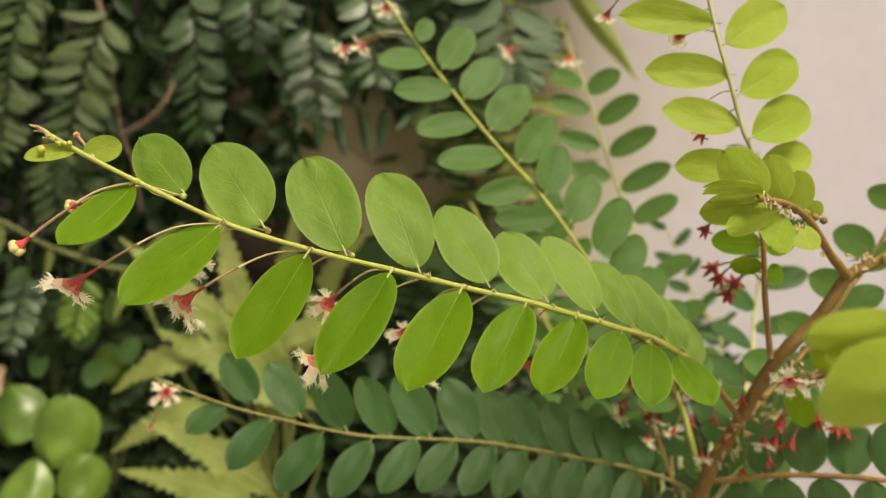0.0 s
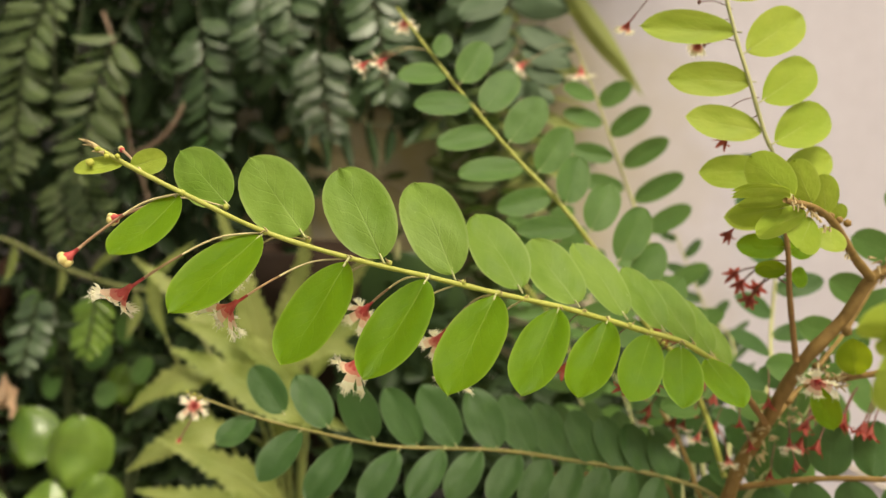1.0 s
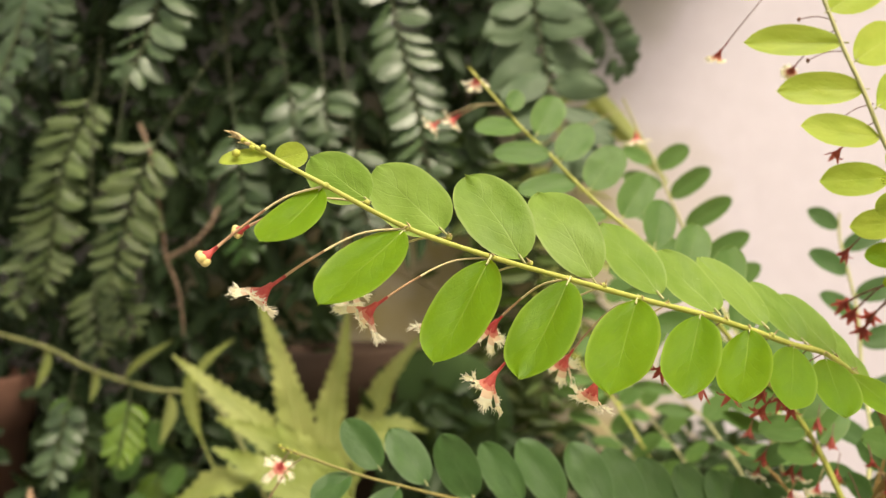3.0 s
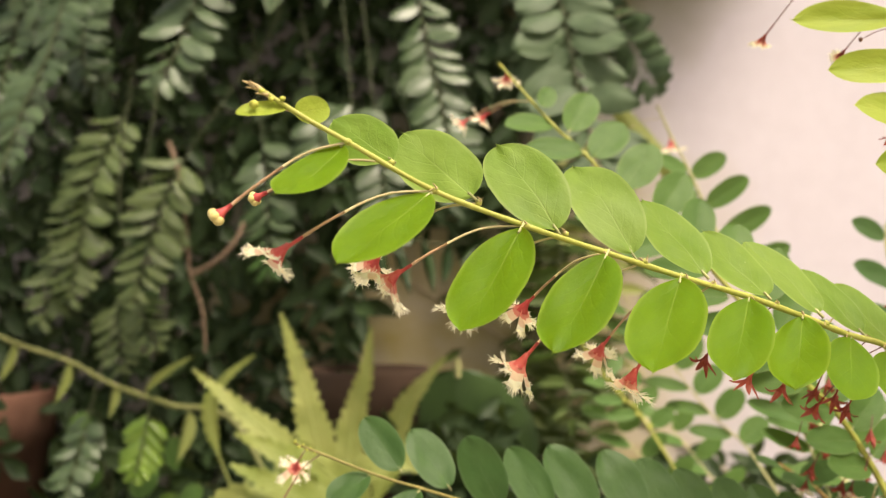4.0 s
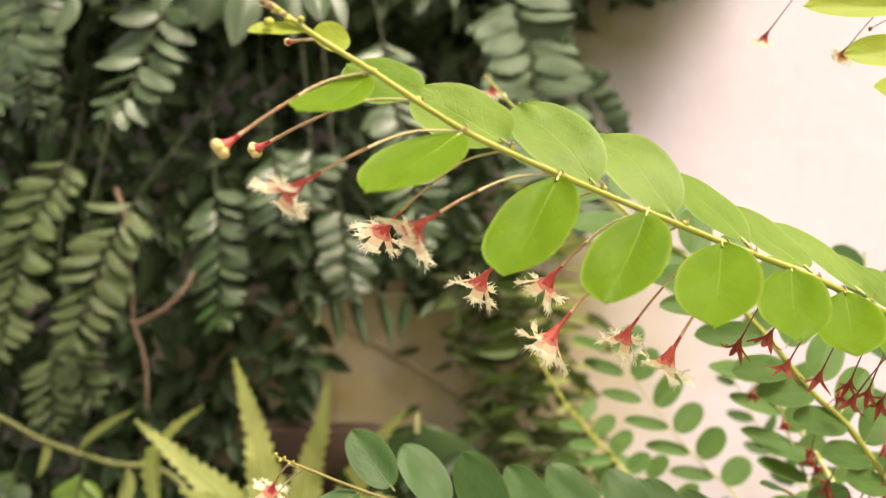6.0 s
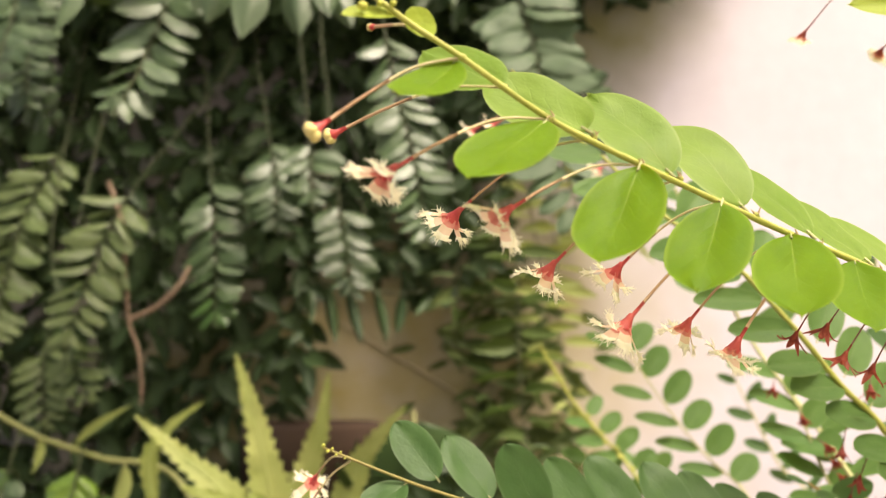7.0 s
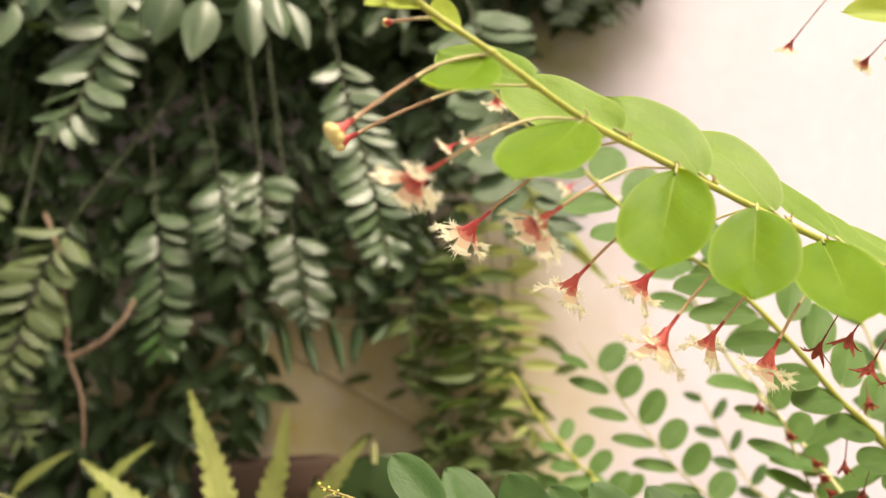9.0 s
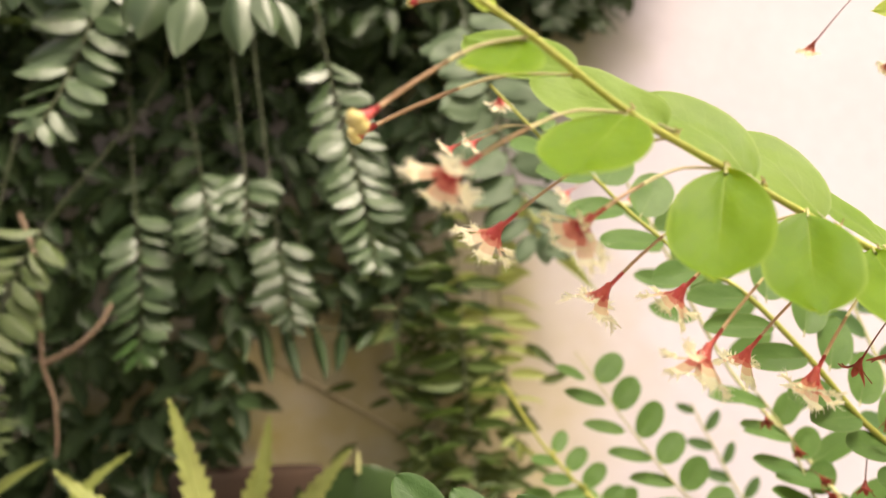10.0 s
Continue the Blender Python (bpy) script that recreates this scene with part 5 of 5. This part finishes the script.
def wall_spot(rnd):
    while True:
        x, z = rnd.uniform(-78, 12), rnd.uniform(8, 98)
        right = -1.0 + max(0, z - 56) * 0.42 + rnd.uniform(-2, 2)
        low = 50 + rnd.uniform(-2, 2) if -18 < x < 8 else 8
        if x < right and z > low:
            break
    return Vector((x, rnd.uniform(72, 78.5), z)), Vector((rnd.uniform(-0.9, 0.9), rnd.uniform(-0.35, 0.1), rnd.uniform(-1, -0.1)))


def floor_spot(rnd):
    while True:
        x = rnd.uniform(-14, 22) if rnd.random() < 0.4 else rnd.uniform(-75, 0)
        y = rnd.uniform(60, 78)
        if math.hypot(x + 54.5, y - 69.0) > 9.0:
            break
    return Vector((x, y, rnd.uniform(3, 34 if x < -42 else 30 if x < -22 else 33 if -13 < x < -4 else 28 if x > -3 else 22))), Vector((rnd.uniform(-1, 1), rnd.uniform(-0.8, 0.3), rnd.uniform(-0.5, 0.7)))


def high_spot(rnd):
    while True:
        x, z, y = rnd.uniform(-80, 30), rnd.uniform(74, 112), rnd.uniform(66, 78)
        if (x < 3 + (z - 76) * 0.5 + rnd.uniform(-2, 2) or 9.5 + rnd.uniform(-1, 1) < x < 16 + (z - 77) * 0.8 and z > 77.5 + rnd.uniform(-0.7, 1)):
            break
    return Vector((x, y, z)), Vector((rnd.uniform(-0.9, 0.9), rnd.uniform(-0.6, 0.1), rnd.uniform(-1, 0.1)))


# seen only at its lower edge; the rest is added above view for shade
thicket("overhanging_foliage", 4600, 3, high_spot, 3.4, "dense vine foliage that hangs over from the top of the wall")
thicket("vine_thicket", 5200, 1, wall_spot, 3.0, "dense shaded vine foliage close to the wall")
def fern_spot(rnd):
    x = rnd.gauss(0.8, 3.4)
    return Vector((x, rnd.uniform(73, 78), rnd.uniform(28, 50) - max(0, x) * 0.5)), Vector((rnd.choice((-1, 1)) * rnd.uniform(0.4, 1), rnd.uniform(-0.3, 0.1), rnd.uniform(-0.8, 0.25)))


thicket("fern_tangle", 190, 4, fern_spot, 3.2, "loose tangle of narrow olive fern leaflets against the wall", LEAF_TANGLE, 0.3)
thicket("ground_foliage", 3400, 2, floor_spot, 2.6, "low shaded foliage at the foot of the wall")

# narrow dark leaflets against the wall
frond = thing("dry_fern", (-5.0, 76.0, 49.5), "dark withered fern frond with drooping narrow leaflets", "fern", "vines on the wall")
fr_pts = [(-20.0, 76.0, 49.5), (-14.5, 73.5, 48.4), (-9.0, 73.0, 47.6), (-4.0, 76.0, 49.5), (-1.0, 79.2, 52.0)]
bm = bmesh.new()
tube(bm, spline(fr_pts, 30), lambda s: 0.12, 6)
part("stem", mesh_from(bm, "stem", VINE_STEM), frond)
for b, t in [((-18.3, 74.6, 49.0), (-17.4, 73, 44.4)), ((-16.5, 74.2, 48.7), (-15.4, 73, 42.8)), ((-14.5, 73.5, 48.3), (-13.0, 73, 42.7)), ((-12.0, 73.2, 48.0), (-10.5, 73, 42.9)), ((-9.4, 73.0, 47.6), (-9.8, 73, 43.6)), ((-5.8, 74.5, 48.7), (-8.4, 73, 45.1)), ((-4.0, 76, 49.5), (-5.6, 74, 45.6))]:
    leaf(frond, "lance_dark", b, t, 1.15, (1, -0.1, 0.1), rng, False, rng.uniform(-15, 15), "leaflet")

# ---- pale fern ----
def frond_mesh(points, blade, half, seed, tooth=0.75):
    """A sword-like frond, tip first: a toothed blade of the given length and half width (cm), then a bare stalk."""
    rnd = random.Random(seed)
    n = 150
    pts = spline(points, n)
    bm = bmesh.new()
    uvl = bm.loops.layers.uv.new("UVMap")
    rows, walked = [], 0.0
    lean = Vector((rnd.uniform(-0.35, 0.35), -0.85, rnd.uniform(0.25, 0.6)))
    for i, p in enumerate(pts):
        if i:
            walked += (p - pts[i - 1]).length
        if walked > blade:
            break
        s = walked / blade
        d = (pts[min(i + 1, n)] - pts[max(i - 1, 0)]).normalized()
        nrm = (lean - d * lean.dot(d)).normalized()
        x = d.cross(nrm)
        env = min(1.0, 0.06 + 1.5 * s ** 0.82) * min(1.0, (1 - s) * 3.5 + 0.06)
        saw = 1 - (walked / tooth + 0.2 * rnd.random()) % 1.0
        row = []
        for u in (-1, -0.5, 0, 0.5, 1):
            w = half * env * (1 + 0.10 * noise.noise(Vector((u, walked * 0.5, seed))))
            if abs(u) == 1:
                w -= min(0.36, 0.4 * w) * (1 - saw)
            wavy = 0.22 * half * abs(u) * noise.noise(Vector((u * 2, walked * 0.7, seed)))
            q = p + x * u * w - d * abs(u) * w * 0.25 + nrm * (0.14 * abs(u) * w + wavy)
            row.append((bm.verts.new(V(q)), (0.5 + u * 0.5, 1 - s)))
        rows.append(row)
    for r0, r1 in zip(rows, rows[1:]):
        for i in range(4):
            f = bm.faces.new((r0[i][0], r0[i + 1][0], r1[i + 1][0], r1[i][0]))
            for lp, (vv, uv) in zip(f.loops, (r0[i], r0[i + 1], r1[i + 1], r1[i])):
                lp[uvl].uv = uv
    tube(bm, pts, lambda s: 0.02 + 0.12 * s, 5)
    return mesh_from(bm, "frond", LEAF_FROND)


FERN = thing("fern", (-14.5, 54.0, 0.0), "pale yellow-green fern with toothed sword-like fronds", "fern")
crown = Vector((-14.5, 54.0, 13.0))
bm = bmesh.new()
tube(bm, spline([(-14.5, 54.0, -1.0), (-14.3, 54.2, 7.0), tuple(crown)], 10), lambda s: 1.1 - 0.3 * s, 8, 0, 0.3)
part("rootstock", mesh_from(bm, "rootstock", STEM_BROWN), FERN)
tall_fronds = [
    ([(-25.4, 52.4, 37.4), (-22.5, 52.4, 35.0), (-19.1, 52.4, 32.0), (-16.4, 53.0, 27.0)], 14.0, 1.25),
    ([(-19.4, 52.8, 41.2), (-18.1, 52.8, 37.3), (-17.0, 52.8, 33.0), (-15.8, 53.2, 27.0)], 15.0, 1.35),
    ([(-14.1, 58.2, 40.1), (-14.6, 58.2, 36.4), (-15.6, 58.2, 32.4), (-15.6, 56.5, 26.0)], 14.0, 1.3),
    ([(-8.75, 61.1, 37.7), (-10.6, 61.1, 35.6), (-12.4, 61.0, 32.8), (-14.0, 58.5, 27.0)], 11.0, 1.25),
    ([(-22.25, 56.0, 38.2), (-24.4, 56.0, 36.5), (-25.6, 56.0, 34.2), (-24.0, 56.0, 29.0), (-18.0, 55.0, 20.0)], 9.0, 0.75),
]
low_fronds = [
    ([(-25.2, 50.0, 26.9), (-23.2, 50.0, 28.4), (-20.6, 50.0, 29.4), (-17.0, 52.0, 27.5)], 7.5, 1.2),
    ([(-21.6, 49.5, 31.6), (-17.6, 49.5, 29.8), (-12.5, 50.0, 26.6), (-11.0, 52.0, 22.0)], 12.0, 1.6),
    ([(-24.9, 49.0, 23.0), (-22.6, 49.0, 24.6), (-19.2, 49.0, 26.0), (-15.6, 51.5, 23.5)], 9.5, 1.3),
    ([(-22.2, 48.0, 25.9), (-18.8, 48.0, 24.4), (-15.9, 48.0, 22.8), (-13.0, 50.0, 18.5)], 11.0, 1.35),
    ([(-23.4, 47.0, 22.6), (-19.3, 47.0, 22.0), (-15.2, 47.0, 20.6), (-12.5, 49.5, 16.0)], 11.0, 1.35),
    ([(-21.9, 51.0, 33.3), (-19.0, 51.0, 32.1), (-16.0, 51.5, 30.0), (-14.0, 53.0, 25.0)], 9.0, 1.2),
    ([(-19.6, 46.5, 19.6), (-16.0, 46.5, 19.2), (-13.0, 48.5, 17.0), (-13.0, 51.0, 14.0)], 9.0, 1.3),
    ([(-8.5, 51.0, 30.6), (-11.2, 51.0, 31.6), (-14.0, 51.6, 30.0), (-14.6, 53.0, 24.0)], 9.0, 1.2),
    ([(-9.8, 50.0, 26.0), (-12.2, 50.0, 27.0), (-14.4, 51.0, 25.5), (-14.6, 53.0, 20.0)], 8.0, 1.3),
    ([(-17.6, 50.4, 33.0), (-15.6, 50.4, 31.0), (-13.6, 50.8, 28.4), (-13.6, 52.5, 22.0)], 8.0, 1.4),
    ([(-8.2, 57.0, 31.0), (-10.8, 56.5, 31.6), (-13.0, 55.6, 29.0), (-14.2, 54.4, 22.0)], 8.0, 1.2),
]
for k, (pts, blade, half) in enumerate(tall_fronds + low_fronds):
    part("frond", frond_mesh(pts + [tuple(crown)], blade, half, 500 + k), FERN)

# ---- plants at the foot of the wall ----
PEP = thing("round_leaved_plant", (-33.0, 56.0, 0.0), "low plant with shiny round cupped green leaves", "plant")
large_leaves = [
    ((-31.6, 54.0, 22.3), 2.75, (0.1, -0.9, 0.4)),
    ((-37.3, 57.0, 22.3), 2.5, (-0.2, -0.8, 0.6)),
    ((-29.0, 52.0, 19.4), 2.0, (0.2, -0.8, 0.5)),
    ((-33.7, 52.0, 18.7), 2.3, (-0.1, -0.7, 0.7)),
    ((-30.6, 60.5, 25.6), 1.7, (0.2, -0.9, 0.3)),
    ((-38.5, 52.0, 18.0), 2.4, (0, -0.7, 0.7)),
    ((-42.0, 56.0, 20.5), 2.4, (0, -0.8, 0.6)),
]
small_leaves = [
    ((-32.4, 60.0, 28.3), 1.4, (0.3, -0.8, 0.5)),
    ((-36.3, 60.0, 25.7), 1.3, (-0.2, -0.8, 0.5)),
    ((-31.8, 60.0, 24.9), 1.2, (0.2, -0.7, 0.6)),
    ((-36.7, 60.0, 28.8), 1.2, (0.1, -0.9, 0.4)),
    ((-29.9, 60.0, 30.4), 1.3, (-0.4, -0.8, 0.3)),
    ((-33.6, 61.0, 31.9), 1.2, (0.1, -0.7, 0.6)),
    ((-38.4, 61.0, 32.4), 1.1, (0.2, -0.8, 0.4)),
    ((-28.6, 60.0, 27.0), 1.2, (0.0, -0.8, 0.5)),
]
for c, r, face in large_leaves + small_leaves:
    c, n = Vector(c), Vector(face).normalized()
    dn = (Vector((rng.uniform(-0.4, 0.4), 0, -1)) - n * Vector((0, 0, -1)).dot(n)).normalized()
    bm = bmesh.new()
    tube(bm, spline([tuple(c - dn * r), tuple(c - dn * r * 0.9 + Vector((0, 3, -3))), (-33.0 + rng.uniform(-2, 2), 57.0, 6.0), (-33.0, 56.0, -0.5)], 14), lambda s: 0.09 + 0.12 * s, 6)
    part("stalk", mesh_from(bm, "stalk", VINE_STEM), PEP)
    leaf(PEP, "round" if r > 1.5 else "mature", c - dn * r, c + dn * r, 2 * r * (0.95 if r > 1.5 else 0.75), n.cross(dn), rng, n.cross(dn).cross(dn).dot(n) < 0)

DRY_LEAF = plain_material("withered leaf", (0.34, 0.20, 0.11), (0.58, 0.42, 0.28), 60, 0.8, 0.5, 0.002)
for k, (b, t, w) in enumerate([((-40.6, 58.0, 25.6), (-38.2, 57.2, 23.6), 1.5), ((-41.6, 58.4, 23.6), (-38.9, 57.6, 24.6), 1.3), ((-39.2, 58.2, 26.8), (-40.9, 57.2, 24.2), 1.2)]):
    withered = thing("withered_leaf", b, "curled pale brown withered leaf caught among green leaves", "leaf", "withered leaves")
    own_leaf(withered, lance, DRY_LEAF, b, t, w, (0.4, -0.3, 0.8), 890 + k, fold=0.5, wave=0.12, bow=0.12, stalk_mat=DRY_LEAF)

DIAG = thing("climbing_vine", (-24.3, 58.0, 32.9), "slender olive vine stem with a few small drooping leaves", "vine")
bm = bmesh.new()
tube(bm, spline([(-46.5, 58.5, 41.0), (-42.4, 58.0, 39.2), (-37.7, 58.0, 37.7), (-34.1, 58.0, 35.9), (-29.6, 58.0, 34.4), (-24.3, 58.0, 32.9), (-18.5, 54.6, 24.5)], 48), lambda s: 0.16 + 0.06 * s, 8, 0, 0.2)
part("stem", mesh_from(bm, "stem", VINE_OLIVE), DIAG)
for b, t, w in [((-37.7, 58.0, 37.6), (-38.1, 57.8, 34.4), 1.2), ((-28.0, 58.0, 33.9), (-28.2, 57.7, 30.2), 1.4), ((-42.2, 58.0, 39.1), (-42.6, 57.6, 36.0), 1.2), ((-34.0, 58, 35.9), (-33.8, 57.8, 33.4), 1.0), ((-31.5, 58.0, 35.2), (-28.2, 57.6, 38.2), 0.8)]:
    leaf(DIAG, "lance_pale", b, t, w, (1, -0.4, 0), rng)

for n, (x, z, up) in enumerate([(-31.3, 28.8, 35.0)]):
    vine([(x, 56.0, z), (x + 0.2, 56.2, (z + up) / 2), (x + 0.4, 57.8 - 0.3 * (up - z), up)], 2.2, 420 + n, 0.5, kind="shoot", tip_kind="shoot", leafed=5.5, reach=False, droop=0.6, label="short leafy shoot hanging from a slender olive stem")

BIG = thing("broad_leaved_plant", (-8.0, 70.0, 0.0), "dark broad round leaf on a stalk by the wall", "plant")
leaf(BIG, "round", (-8.3, 67.5, 36.3), (-8.2, 67.0, 22.0), 13.6, (1, 0, 0), random.Random(3), True, label="large dark green round leaf")
BIG.children[0].data = leaf_mesh("leaf_broad", oval, LEAF_BROAD, 5, 12, 14, -0.15, -0.1)
bm = bmesh.new()
tube(bm, spline([(-8.3, 67.6, 35.9), (-8.0, 70.0, 33.0), (-7.8, 71.5, 16.0), (-8.0, 70.0, -0.5)], 16), lambda s: 0.3 + 0.15 * s, 7)
part("stalk", mesh_from(bm, "stalk", VINE_STEM), BIG)

TW = thing("forked_twig", (-30.1, 66.0, 38.8), "bare brown forked twig hanging among the vines", "twig")
bm = bmesh.new()
tube(bm, spline([(-36.5, 72.0, 58.0), (-34.0, 69.0, 54.0), (-32.2, 66.0, 50.0), (-31.8, 66.0, 47.0), (-31.5, 66.0, 44.6), (-30.5, 66.0, 42.0), (-30.1, 66.0, 39.0), (-30.15, 66.1, 37.9)], 48), lambda s: 0.21 - 0.10 * s, 8, 0, 0.25)
part("stem", mesh_from(bm, "stem", TWIG), TW)
bm = bmesh.new()
tube(bm, spline([(-31.5, 66.0, 44.6), (-29.1, 66.0, 45.9), (-27.6, 66.2, 47.6), (-27.0, 67.4, 49.6), (-26.6, 70.5, 51.0)], 24), lambda s: 0.24 - 0.08 * s, 8, 0, 0.25)
part("side_twig", mesh_from(bm, "side_twig", TWIG), TW)

DS = thing("garden_cane", (60.0, 78.6, 0.0), "thin straight pale cane leaning on the wall", "cane")
bm = bmesh.new()
tube(bm, [Vector((-16.0, 78.9, 45.6)), Vector((-11.6, 78.8, 42.9)), Vector((-4.0, 78.8, 38.3)), Vector((8.0, 78.8, 31.0)), Vector((60.0, 78.6, -0.5))], lambda s: 0.14, 6)
part("rod", mesh_from(bm, "rod", CANE), DS)

POT = thing("terracotta_pot", (-54.5, 69.0, 0.0), "weathered terracotta flower pot half hidden among vines", "pot")


def lathe(bm, prof, centre, sides=40):
    rings = [[bm.verts.new(V((centre[0] + r * math.cos(q), centre[1] + r * math.sin(q), z))) for q in (2 * math.pi * k / sides for k in range(sides))] for r, z in prof]
    for r0, r1 in zip(rings, rings[1:]):
        for k in range(sides):
            bm.faces.new((r0[k], r0[(k + 1) % sides], r1[(k + 1) % sides], r1[k]))
    return rings


bm = bmesh.new()
lathe(bm, [(0.1, 0.0), (5.6, 0.0), (7.4, 29.5), (8.0, 29.8), (8.2, 34.0), (7.9, 34.4), (7.3, 34.2), (6.9, 29.0), (5.2, 2.0), (0.1, 1.5)], (-54.5, 69.0))
part("body", mesh_from(bm, "body", TERRACOTTA), POT)
bm = bmesh.new()
lathe(bm, [(7.15, 32.0), (4.0, 32.6), (0.1, 32.8)], (-54.5, 69.0))
part("soil", mesh_from(bm, "soil", SOIL), POT)

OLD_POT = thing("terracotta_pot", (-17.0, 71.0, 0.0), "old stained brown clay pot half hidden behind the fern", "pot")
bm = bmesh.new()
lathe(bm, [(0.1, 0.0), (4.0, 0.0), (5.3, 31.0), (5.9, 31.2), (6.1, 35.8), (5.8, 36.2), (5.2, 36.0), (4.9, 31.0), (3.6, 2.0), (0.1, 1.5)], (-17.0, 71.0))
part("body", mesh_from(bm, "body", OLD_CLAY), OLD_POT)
bm = bmesh.new()
lathe(bm, [(5.05, 33.0), (3.0, 33.4), (0.1, 33.5)], (-17.0, 71.0))
part("soil", mesh_from(bm, "soil", SOIL), OLD_POT)
